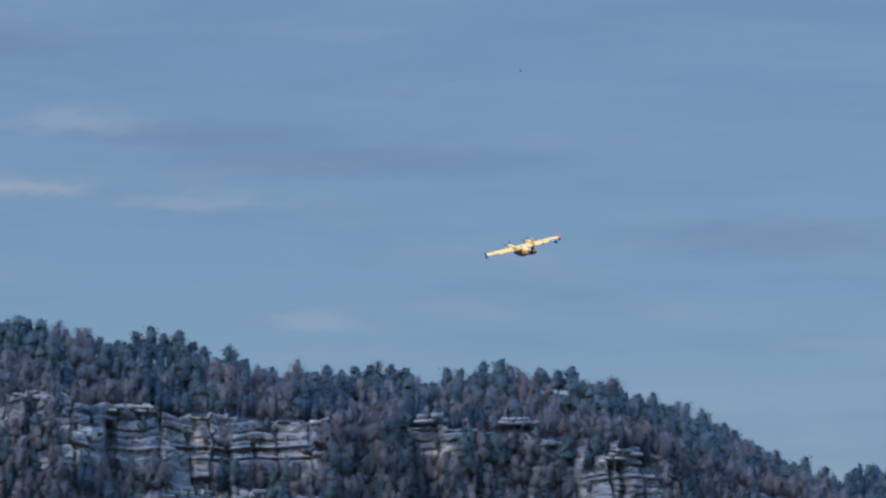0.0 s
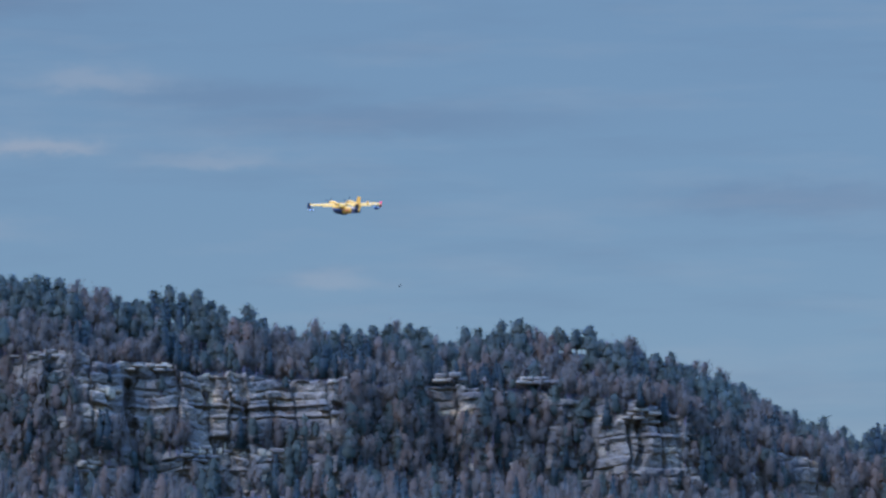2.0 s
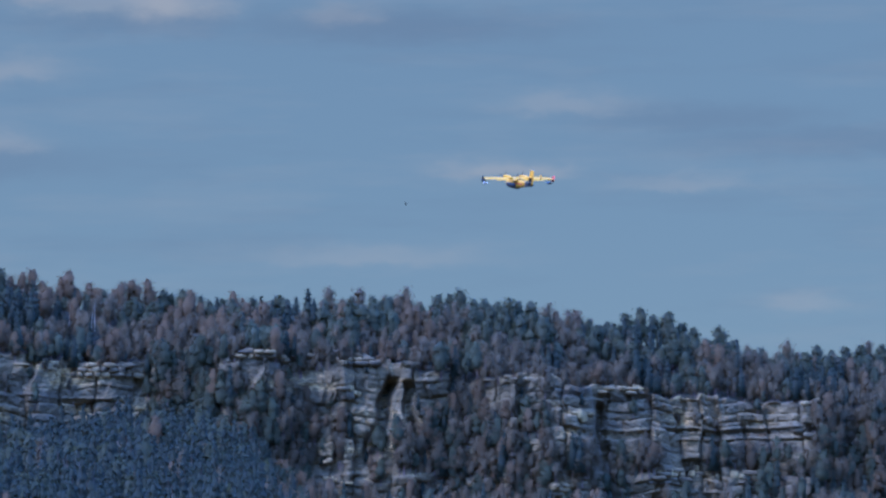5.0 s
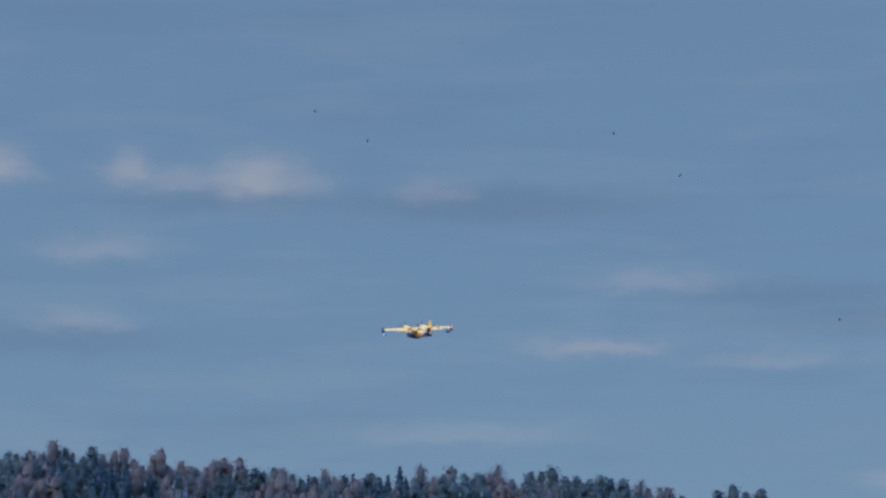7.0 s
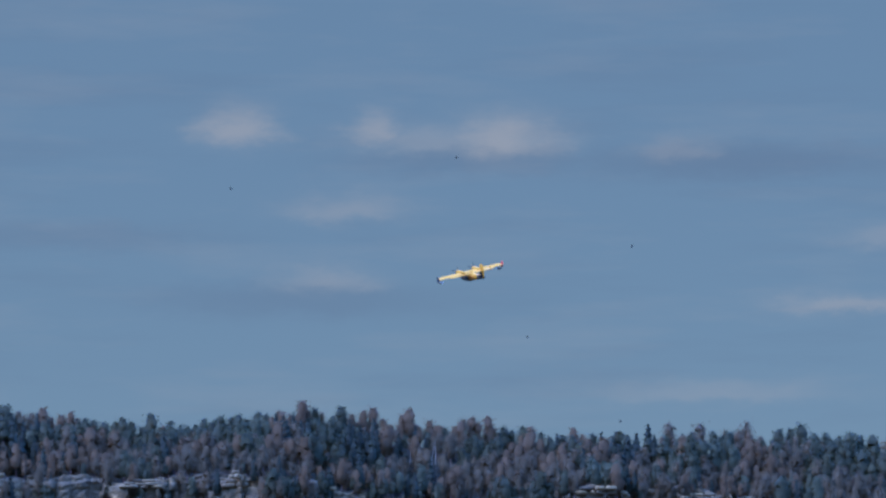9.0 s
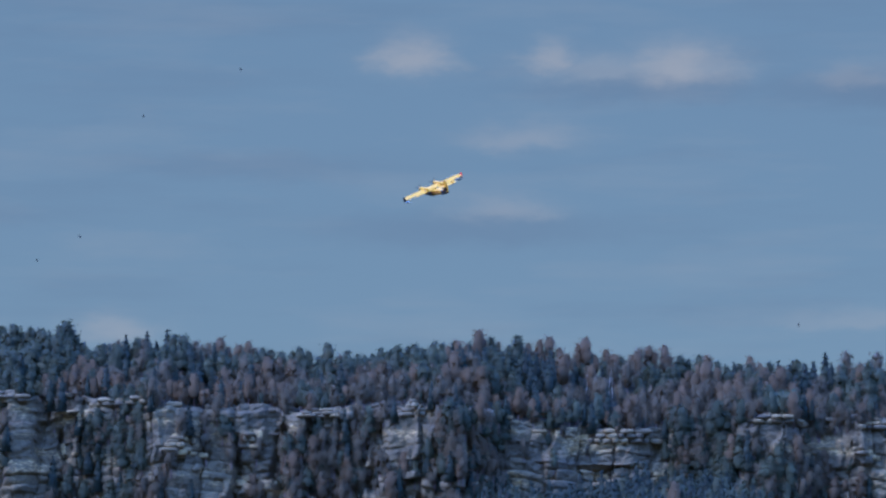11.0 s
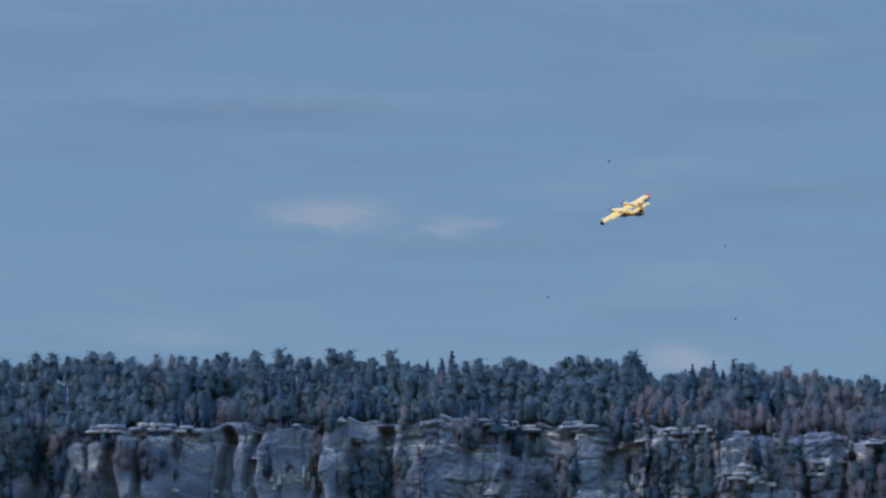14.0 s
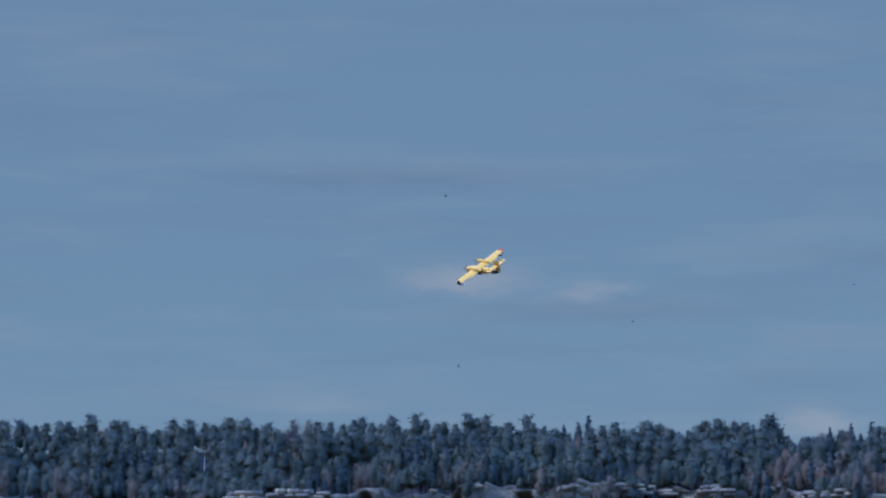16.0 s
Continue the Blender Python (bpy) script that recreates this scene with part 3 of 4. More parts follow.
def ovoid(r, z0, z1, radius, widest, n=9, m=7):
    """An uneven rounded crown from z0 to z1, broadest at the share widest of its height."""
    lumps = [(r.uniform(0, 6.28), r.uniform(0.1, 0.9), r.uniform(0.15, 0.45)) for _ in range(6)]
    dents = [(r.uniform(0, 6.28), r.uniform(0.1, 0.8), -r.uniform(0.15, 0.4)) for _ in range(4)]
    v = [(0, 0, z0)]
    for k in range(m):
        t = (k + 0.7) / m
        q = 1 - (abs(t - widest) / (widest if t < widest else 1 - widest)) ** (2.0 if t < widest else 2.4)
        for i in range(n):
            a = 2 * math.pi * (i + 0.5 * (k % 2)) / n
            w = 1 + sum(g * math.exp(-((math.remainder(a - b, 6.2832)) / 0.7) ** 2 - ((t - c) / 0.14) ** 2) for b, c, g in lumps + dents)
            w *= radius * max(q, 0.12) ** 0.55 * r.uniform(0.93, 1.07)
            v.append((w * math.cos(a), w * math.sin(a), z0 + (z1 - z0) * t + r.normal(0, 0.16)))
    v.append((0, 0, z1))
    return np.array(v), rings_faces(n, m)


def rings_faces(n, m):
    f, last = [], n * m + 1
    for i in range(n):
        j = (i + 1) % n
        f.append((0, 1 + j, 1 + i))
        f.append((last, 1 + (m - 1) * n + i, 1 + (m - 1) * n + j))
        for k in range(m - 1):
            a, b, c, d = 1 + k * n + i, 1 + k * n + j, 1 + (k + 1) * n + j, 1 + (k + 1) * n + i
            f += [(a, b, c), (a, c, d)]
    return np.array(f)


def cone(r, z0, z1, radius, tiers=6, n=8):
    """A spire of drooping tiers of boughs."""
    v = [(0, 0, z0)]
    for k in range(2 * tiers):
        t = (k // 2 + 0.75 * (k % 2)) / tiers
        q = radius * (1 - t) ** 0.8 * (1.12 if k % 2 == 0 else 0.80) + 0.1
        for i in range(n):
            a = 2 * math.pi * (i + 0.5 * (k % 2)) / n
            w = q * r.uniform(0.75, 1.2)
            v.append((w * math.cos(a), w * math.sin(a), z0 + (z1 - z0) * t + r.normal(0, 0.2)))
    v.append((0, 0, z1))
    return np.array(v), rings_faces(n, 2 * tiers)


def tree_shape(kind, seed):
    """Verts and faces of trunk and crown for a tree about 16 m high."""
    r = np.random.default_rng(seed)
    H = 16 * r.uniform(0.86, 1.12)
    bend = r.normal(0, 0.35, 2)
    pts = [(bend[0] * t * t, bend[1] * t * t, H * t * 0.93 - 0.6) for t in (0, 0.3, 0.6, 0.85, 1.0)]
    trunk = [stem(pts, [0.26, 0.21, 0.15, 0.08, 0.03])]

    def limb(z, a, le, up, q=0.06):
        p0 = (bend[0] * (z / H) ** 2, bend[1] * (z / H) ** 2, z)
        p1 = (p0[0] + le * 0.6 * math.cos(a), p0[1] + le * 0.6 * math.sin(a), z + up * 0.5)
        p2 = (p0[0] + le * math.cos(a), p0[1] + le * math.sin(a), z + up)
        trunk.append(stem([p0, p1, p2], [q, q * 0.7, q * 0.3], 4))
        return np.array(p2)

    base = H * r.uniform(*{"pine": (0.16, 0.34), "bud": (0.12, 0.24), "spruce": (0.05, 0.14)}.get(kind, (0.12, 0.26)))
    def masses(count, top, radius, spread):
        """Several overlapping rounded masses, set off from the stem."""
        made = []
        for i in range(count):
            lo = base + (top - base) * (i / count) * 0.72 + r.normal(0, 0.35)
            hi = min(lo + (top - base) * r.uniform(0.42, 0.62), top) if i < count - 1 else top
            v, f = ovoid(r, lo, hi, radius * r.uniform(0.75, 1.15) * (1 - 0.42 * i / count), r.uniform(0.4, 0.62), 7, 4)
            a, q = i * 2.4 + r.uniform(-0.6, 0.6), spread * r.uniform(0.4, 1.1) * (1 - 0.5 * i / count)
            made.append((v + [q * math.cos(a), q * math.sin(a), 0], f))
        return join(made)

    reach = 0.75
    if kind == "spruce":
        heart = cone(r, base, H, 2.0 * r.uniform(0.85, 1.1))
        k, lo, hi, thin, upright, reach = 200, 0.3, 0.6, 0.8, 0.0, 0.4
    elif kind in ("pine", "bud"):
        heart = masses(3, H - 0.7, 2.1, 0.7)
        k, lo, hi, thin, upright = 230, 0.35, 0.95, 0.6, 0.5
    elif kind == "dry":
        heart = masses(3, H * 0.93, 1.9, 0.7)
        k, lo, hi, thin, upright = 230, 0.3, 0.85, 0.45, 0.5
    else:                                   # leafless, with a haze of fine twigs
        heart = masses(3, H * 0.85, 1.15, 1.2)
        k, lo, hi, thin, upright, reach = 290, 0.5, 1.3, 0.18, 1.2, 1.15
    for i in range(7):
        t = 0.1 + 0.8 * (i + r.random()) / 7
        limb(base + (H - base) * t - 1.2, i * 2.4 + r.uniform(-0.5, 0.5), 1.9 * (1 - 0.7 * t), r.uniform(0.3, 1.5))
    hv, hf = heart
    spot = r.integers(1, len(hv), k)
    mixed = r.uniform(0, 1, k)[:, None]
    at = hv[spot] * mixed + hv[np.clip(spot + r.integers(-1, 2, k), 1, len(hv) - 1)] * (1 - mixed)
    away = at * [1, 1, 0] + [0, 0, 0.25] + r.normal(0, 0.5, (k, 3))
    away /= np.linalg.norm(away, axis=1)[:, None]
    cs, ss, ns = [at + away * np.abs(r.normal(0, reach, k))[:, None]], [r.uniform(lo, hi, k)], [at * [0.4, 0.4, 0] + [0, 0, 0.15]]
    turns, mass, loose = [hv * [0.4, 0.4, 0] + [0, 0, 0.15]], [heart], 0.45
    crown = leaf_cards(np.concatenate(cs), np.concatenate(ss), r, away, thin, loose, upright)
    cv, cf = join(mass + [crown])
    lobes = np.concatenate(turns + [np.repeat(np.concatenate(ns), 3, axis=0)])
    lobes /= np.maximum(np.linalg.norm(lobes, axis=1), 1e-6)[:, None]
    out = cv - [0, 0, H * 0.42]
    out = out * [1, 1, 0.45]
    out /= np.maximum(np.linalg.norm(out, axis=1), 1e-6)[:, None]
    soft = out * 0.62 + lobes * 0.30 + [0, 0, 0.08]
    soft /= np.linalg.norm(soft, axis=1)[:, None]
    a, b, c = cv[cf[:, 0]], cv[cf[:, 1]], cv[cf[:, 2]]
    wrong = (np.cross(b - a, c - a) * soft[cf[:, 0]]).sum(1) < 0
    cf[wrong] = cf[wrong][:, ::-1]
    return join(trunk), (cv, cf, soft)


# bearings and heights (degrees) of bare rock panels, and of tree-grown gullies
ROCKY = [(-1.5, 0.7, 2.75, 3.95), (1.8, 2.7, 3.6, 4.1), (2.95, 3.6, 3.1, 3.95), (3.1, 3.7, 2.0, 2.45), (3.6, 4.5, 2.9, 3.9), (4.3, 4.9, 3.3, 3.85), (5.4, 6.2, 3.05, 3.6),
         (6.4, 9.85, 2.72, 3.68), (7.4, 9.0, 2.05, 2.5), (6.0, 6.6, 1.95, 2.25), (13.2, 14.55, 2.0, 2.9), (11.0, 11.5, 3.0, 3.45),
         (12.0, 12.9, 3.1, 3.4), (15.8, 16.3, 2.15, 2.5)]
WOODED = [(0.8, 1.75, 2.4, 4.0), (1.9, 3.0, 1.8, 3.3), (4.5, 6.2, 1.8, 3.35), (9.8, 11.2, 1.8, 3.2), (-7.3, -6.4, 3.4, 4.0), (-4.5, -3.3, 3.0, 3.9), (-11.4, -10.6, 2.5, 3.9), (-2.4, -1.45, 2.6, 4.1), (-16.2, -15.2, 3.6, 4.3)]


def wide_at(where):
    """Crowns stand broad and free along the crest, and slimmer where they crowd."""
    return {"crest": 1.48, "foot": 1.0}.get(where, 1.26)


KINDS = {
    "pine": ("pine_tree", "dark green pine with a ragged rounded crown on the ridge", M_PINE),
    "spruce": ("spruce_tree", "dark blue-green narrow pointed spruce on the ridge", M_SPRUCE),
    "bare": ("bare_tree", "grey-brown leafless broadleaf tree on the ridge", M_TWIG),
    "dry": ("dry_tree", "reddish-brown dry-leaved tree above the cliff", M_DRY),
    "bud": ("budding_tree", "olive green tree in first spring leaf", M_BUD),
}
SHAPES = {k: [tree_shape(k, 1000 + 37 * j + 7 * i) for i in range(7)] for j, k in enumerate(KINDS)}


def choose(az, depth, r, x=0.0):
    """Which kind of tree grows there: green on the western crest, brown by the edge, mixed in the east."""
    if az < -7.2:
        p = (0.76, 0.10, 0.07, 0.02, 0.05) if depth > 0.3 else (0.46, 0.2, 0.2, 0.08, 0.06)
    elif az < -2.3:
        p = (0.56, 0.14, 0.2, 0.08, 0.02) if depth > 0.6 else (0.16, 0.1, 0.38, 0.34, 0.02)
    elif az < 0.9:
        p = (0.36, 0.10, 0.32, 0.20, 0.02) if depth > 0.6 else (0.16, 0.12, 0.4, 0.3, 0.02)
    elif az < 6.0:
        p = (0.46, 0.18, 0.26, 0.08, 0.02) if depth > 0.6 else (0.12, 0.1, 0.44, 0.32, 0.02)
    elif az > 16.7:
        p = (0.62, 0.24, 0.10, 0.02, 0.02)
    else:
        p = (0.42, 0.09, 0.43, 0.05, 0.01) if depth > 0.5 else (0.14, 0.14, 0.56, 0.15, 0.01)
    patch = np.random.default_rng(int(x + 2000) // 19 * 8 + int(depth * 3.4))
    leading = patch.choice(list(KINDS), p=p)  # like grows beside like
    return leading if r.random() < 0.72 else r.choice(list(KINDS), p=p)


def sites():
    """Where trees stand: (kind, x, y, z, scale, turn, crest)."""
    r = np.random.default_rng(5)
    out = []
    x = -705.0
    while x < 705:                          # the crest line, then rows down to the edge
        x += r.uniform(3.0, 6.0) if x < 130 else r.uniform(4.4, 8.4)
        az = math.degrees(math.atan2(x, float(face_y(x)) + BACK))
        y = float(face_y(x)) + BACK + r.uniform(-6, 4)
        out.append((choose(az, 1.0, r, x), x, y, r.uniform(0.74, 1.16) + 0.09 * float(waves(x, 77, (61, 27, 13), (0.6, 0.6, 0.5))), "crest"))
    for depth in (1.04, 0.96, 0.86, 0.75, 0.63, 0.51, 0.39, 0.28, 0.17, 0.06):
        x = -705.0
        while x < 705:
            x += r.uniform(3.0, 6.0) if depth > 0.9 else r.uniform(3.2, 6.6)
            az = math.degrees(math.atan2(x, float(face_y(x)) + 60))
            y = float(face_y(x)) + SET - 12 + (BACK + 8 - SET) * depth + r.uniform(-4, 4)
            out.append((choose(az, depth, r, x), x, y, r.uniform(0.42, 0.72) if depth > 0.9 else r.uniform(0.6, 1.0) if depth > 0.7 else r.uniform(0.7, 1.35) if depth > 0.3 else r.uniform(0.45, 1.1), "slope"))
    x = -690.0                              # scattered trees right on the edge
    while x < 690:
        x += r.uniform(5, 17)
        az = math.degrees(math.atan2(x, float(face_y(x))))
        out.append((choose(az, 0.1, r, x), x, float(face_y(x)) + r.uniform(13, 22), r.uniform(0.3, 0.7), "slope"))
    res = []
    for kind, x, y, s, where in out:
        if any(abs(x - (float(face_y(x)) + 60) * math.tan(radians(b))) < 1.5 and float(face_y(x)) + 38 < y < float(face_y(x)) + BACK - 18 for b in (-0.35, 0.0, -15.13, -15.36)):
            continue
        res.append((kind, x, y, max(float(land(x, y)), float(edge_z(x)) - 0.8), s, r.uniform(0, 6.28), where))
    # trees rooted on ledges and in the gullies of the cliff, leaving the bare rock bare
    for i in range(3300):
        x = r.uniform(-700, -56) if i < 1250 else r.uniform(-56, 690)
        az = math.degrees(math.atan2(x, float(face_y(x))))
        fz, ez = float(foot_z(x)), float(edge_z(x))
        share = r.random()
        z = fz + (ez - fz) * share * 0.97
        s = r.uniform(0.5, 1.25)
        mid = math.degrees(math.atan2(z + 8 * s - EYE.z, math.hypot(x, float(face_y(x)))))
        bare = any(a0 < az < a1 and e0 < mid < e1 for a0, a1, e0, e1 in ROCKY)
        wooded = any(a0 < az < a1 and e0 < mid < e1 for a0, a1, e0, e1 in WOODED)
        patch = ease((noise.noise(Vector((x / 30, z / 17, 3.1))) + (0.40 if az > -1.6 else 0.07 if az > -10.3 else -0.12)) / 0.3)
        if r.random() > (0.08 if bare else 0.97 if wooded else 0.04 + 0.92 * patch):
            continue
        y = float(cliff_y(np.array([x]), np.array([z]))[0])
        green = 0.7 < az < 1.9 or -7.4 < az < -6.4
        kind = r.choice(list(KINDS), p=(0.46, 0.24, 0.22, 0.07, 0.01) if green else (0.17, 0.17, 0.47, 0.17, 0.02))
        res.append((kind, x, y - 0.2, z - 0.5, s * (0.6 if bare else 1), r.uniform(0, 6.28), "cliff"))
    # thickets that fill the gullies
    for a0, a1, e0, e1 in WOODED:
        for _ in range(int((a1 - a0) * (e1 - e0) * 75)):
            x, s = x_at(r.uniform(a0, a1)), r.uniform(0.5, 1.1)
            z = math.tan(radians(r.uniform(e0, e1))) * math.hypot(x, float(face_y(x))) + EYE.z - 9 * s
            z = min(max(z, float(foot_z(x))), float(edge_z(x)) - 1)
            az = math.degrees(math.atan2(x, float(face_y(x))))
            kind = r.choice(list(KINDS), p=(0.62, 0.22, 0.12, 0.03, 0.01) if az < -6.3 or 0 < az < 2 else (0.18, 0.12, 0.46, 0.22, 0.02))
            res.append((kind, x, float(cliff_y(np.array([x]), np.array([z]))[0]) - 0.3, z - 0.5, s, r.uniform(0, 6.28), "cliff"))
    # wood at the foot of the cliff
    for i in range(1750):
        near = i < 940
        x = r.uniform(-70, 95) if near else r.uniform(60, 660)
        az = math.degrees(math.atan2(x, float(face_y(x))))
        green = -1.8 < az < 2.3
        if (7.3 < az < 9.2 or 5.9 < az < 6.7) and r.random() < 0.65:
            continue
        y = float(face_y(x)) - (6 + 420 * r.random() ** 1.5 if near else 4 + 300 * r.random() ** 1.6)
        # the green stretch is nearly all spruce, whose darker needles lower its tone
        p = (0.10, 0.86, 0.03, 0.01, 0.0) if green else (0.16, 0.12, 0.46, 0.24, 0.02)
        res.append((r.choice(list(KINDS), p=p), x, y, float(land(x, y)), r.uniform(1.1, 1.8) if green else r.uniform(0.6, 1.3), r.uniform(0, 6.28), "foot"))
    return res


def make_trees():
    r = np.random.default_rng(9)
    all_sites = sites()
    protos, count = {}, 0
    heap = {k: ([], []) for k in KINDS}
    for kind, x, y, z, s, turn, where in all_sites:
        name, label, leaf = KINDS[kind]
        i, wide = int(r.integers(0, 7)), wide_at(where)
        s *= 0.86 if kind == "spruce" and where == "crest" else 1.0
        if where == "crest" and abs(x) < 680 and count < 300:
            count += 1
            if (kind, i) not in protos:
                (tv, tf), (cv, cf, cn) = SHAPES[kind][i]
                root = tagged(new(name), label, "tree", "trees along the crest")
                part("trunk", mesh_from("trunk", tv, tf, [M_BARK], smooth=True), None, root)
                part("crown", mesh_from("crown", cv, cf, [leaf], normals=cn), None, root)
                protos[kind, i] = root
                ob = root
                ob.matrix_basis = pose(x, y, z, 0, 0, math.degrees(turn)) @ Matrix.Diagonal((s * wide, s * wide, s, 1))
            else:
                ob = copy_thing(protos[kind, i], pose(x, y, z, 0, 0, math.degrees(turn)))
                ob.scale = (s * wide, s * wide, s)
        else:
            heap[kind][0].append((i, x, y, z, s, turn, wide_at(where)))
    for kind, (lot, _) in heap.items():
        if not lot:
            continue
        name, label, leaf = KINDS[kind]
        vs, fs, idx, ups, o = [], [], [], [], 0
        for i, x, y, z, s, turn, wide in lot:
            wide = s * wide
            c, w = math.cos(turn) * wide, math.sin(turn) * wide
            for k, (v, f, *u) in enumerate(SHAPES[kind][i]):
                u = u[0] if u else v * [1, 1, 0]
                if k == 0:                  # the stem alone, as triangles
                    v, u, f = v[:30], u[:30], np.concatenate([f[:24, (0, 1, 2)], f[:24, (0, 2, 3)]])
                vs.append(np.stack([v[:, 0] * c - v[:, 1] * w + x, v[:, 0] * w + v[:, 1] * c + y, v[:, 2] * s + z], 1))
                ups.append(np.stack([(u[:, 0] * c - u[:, 1] * w) / wide, (u[:, 0] * w + u[:, 1] * c) / wide, u[:, 2]], 1))
                fs.append(f + o)
                idx.append(np.full(len(f), 1 - k))
                o += len(v)
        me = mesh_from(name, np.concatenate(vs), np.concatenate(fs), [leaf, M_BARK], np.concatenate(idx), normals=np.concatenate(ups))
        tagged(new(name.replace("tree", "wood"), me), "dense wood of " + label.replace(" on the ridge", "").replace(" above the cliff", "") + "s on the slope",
               "woodland", kind="stuff")


def make_birches():
    """White-stemmed birches that stand out of the brown wood; bearing, height of the foot, length of stem."""
    for az, el, h, lean in ((-0.35, 4.50, 13.0, 2.0), (0.0, 4.29, 15.5, -1.0), (-0.05, 4.33, 13.5, 2.5), (-15.13, 4.70, 12.0, 0.5), (-15.36, 4.62, 10.0, -1.0), (2.9, 2.25, 11.0, 1.0), (12.6, 3.1, 8.0, 0.0)):
        d = BACK - 22 if el > 4 else -6
        x = x_at(az)
        y = float(face_y(x)) + d
        z = min(math.tan(radians(el)) * math.hypot(x, y), float(land(x, y)) + 0.0) if el > 4 else float(land(x, y))
        x = y * math.tan(radians(az))
        r = np.random.default_rng(int(az * 100) + 4000)
        root = tagged(new("birch_tree"), "slender white-barked birch with bare brown twigs", "tree", "birches among the brown wood")
        pts = [(lean * t * t * 0.5 + r.normal(0, 0.08), 0, h * t - 0.5) for t in (0, 0.2, 0.4, 0.6, 0.8, 1.0)]
        part("trunk", mesh_from("trunk", *stem(pts, [0.17, 0.16, 0.14, 0.12, 0.08, 0.04]), [M_BIRCH], smooth=True), None, root)
        n = 110
        t = r.uniform(0.62, 1.05, n)
        c = np.stack([lean * t * t * 0.5 + r.normal(0, 1.1, n), r.normal(0.6, 0.9, n), h * t], 1)
        part("crown", mesh_from("crown", *leaf_cards(c, r.uniform(0.4, 0.9, n), r, c - [0, 0, h * 0.7], 0.3, 0.9), [M_TWIG]), None, root)
        root.matrix_basis = pose(x, y, z)


# ------------------------------------------------------------ the firefighting aircraft
def make_aircraft():
    root = tagged(new("seaplane"), "yellow twin-engined firefighting flying boat with red wing tips, in flight", "aircraft")
    hull = part("hull", loft([
        (8.3, 0.10, -1.75, -1.45), (7.9, 0.55, -2.15, -1.05), (7.0, 0.95, -2.6, -0.62), (5.6, 1.22, -2.95, -0.22), (4.2, 1.32, -3.1, 0.02), (1.5, 1.34, -3.15, 0.10),
        (-0.4, 1.34, -3.1, 0.10), (-0.6, 1.32, -2.85, 0.08), (-3.5, 1.18, -2.45, 0.02), (-6.5, 0.92, -1.95, 0.0), (-9.3, 0.62, -1.5, 0.06), (-10.7, 0.34, -1.15, 0.09), (-11.3, 0.14, -0.6, 0.10)],
        power=2.7), M_YELLOW, root)
    # dark bottom, carried up the hull sides to stand for the wing's shade
    part("keel", loft([(7.7, 0.5, -2.5, -1.2), (6.0, 1.26, -3.05, -0.9), (4.0, 1.40, -3.3, -0.7), (1.6, 1.42, -3.33, -0.6), (-0.4, 1.40, -3.25, -0.7), (-0.7, 1.36, -2.9, -0.9)],
                      power=3.0), M_BOTTOM_AND_SHADE, root, "dark planing bottom with wing shade painted up the sides")
    for x in (-0.48, 0.48):
        part("cockpit_window", loft([(6.62, 0.30, -0.92, -0.62), (6.2, 0.42, -0.78, -0.32), (5.6, 0.40, -0.55, -0.14)], 10), M_GLASS, hull).location.x = x
    for s in (-1, 1):
        part("stripe", loft([(5.2, 0.03, -1.55, -1.2), (-5.8, 0.03, -1.2, -0.95)], 8), M_RED, hull, "red cheat line").matrix_basis = pose(s * 1.26, 0, 0, 0, 0, s * 1.2)
    part("wing", foil([((-11.6, 1.75, 0.30), (0, -3.45, 0), (0, 0, 0.55)), ((0, 1.75, 0.30), (0, -3.55, 0), (0, 0, 0.62)), ((11.6, 1.75, 0.30), (0, -3.45, 0), (0, 0, 0.55))]), M_YELLOW, root, smooth=False)
    for s in (-1, 1):
        part("flap", foil([((s * 1.5, -1.35, 0.32), (0, -1.15, -0.36), (0, 0.05, 0.16)), ((s * 9.6, -1.3, 0.32), (0, -1.05, -0.33), (0, 0.05, 0.14))]), M_YELLOW, root, smooth=False)
        part("wing_tip", foil([((s * 11.6, 1.76, 0.302), (0, -3.46, 0), (0, 0, 0.56)), ((s * 13.7, 1.70, 0.30), (0, -3.35, 0), (0, 0, 0.48)), ((s * 14.25, 1.2, 0.30), (0, -2.4, 0), (0, 0, 0.18))]),
             M_YELLOW, root, smooth=False)
        part("winglet", foil([((s * 14.25, 0.9, -0.75), (0, -2.2, 0), (s * 0.10, 0, 0)), ((s * 14.3, 0.8, 0.3), (0, -2.0, 0), (s * 0.12, 0, 0)), ((s * 14.5, -0.1, 1.45), (0, -1.1, 0), (s * 0.06, 0, 0))]),
             M_RED if s > 0 else M_NAVY, root, "upright winglet", smooth=False)
        fl = part("float", loft([(2.2, 0.08, -1.2, -1.0), (1.7, 0.30, -1.5, -0.85), (0.6, 0.42, -1.68, -0.78), (-0.6, 0.38, -1.5, -0.8), (-2.0, 0.10, -1.05, -0.85)], 12), M_WHITE if s < 0 else M_NAVY, root, "stabilising float")
        fl.location.x = s * 13.1
        part("strut", tube((0, 0.5, -0.85), (0, 0.3, 0.28), 0.16, 0.2), M_WHITE, fl)
        nac = part("nacelle", loft([(3.9, 0.42, 0.38, 1.30), (3.2, 0.62, 0.1, 1.52), (1.6, 0.68, 0.02, 1.62), (-0.4, 0.60, 0.15, 1.48), (-2.6, 0.26, 0.42, 0.98)], 14), M_YELLOW, root)
        nac.location.x = s * 3.55
        part("spinner", loft([(4.75, 0.03, 0.81, 0.87), (4.4, 0.22, 0.62, 1.06), (3.9, 0.34, 0.5, 1.18)], 10), M_DARK, nac)
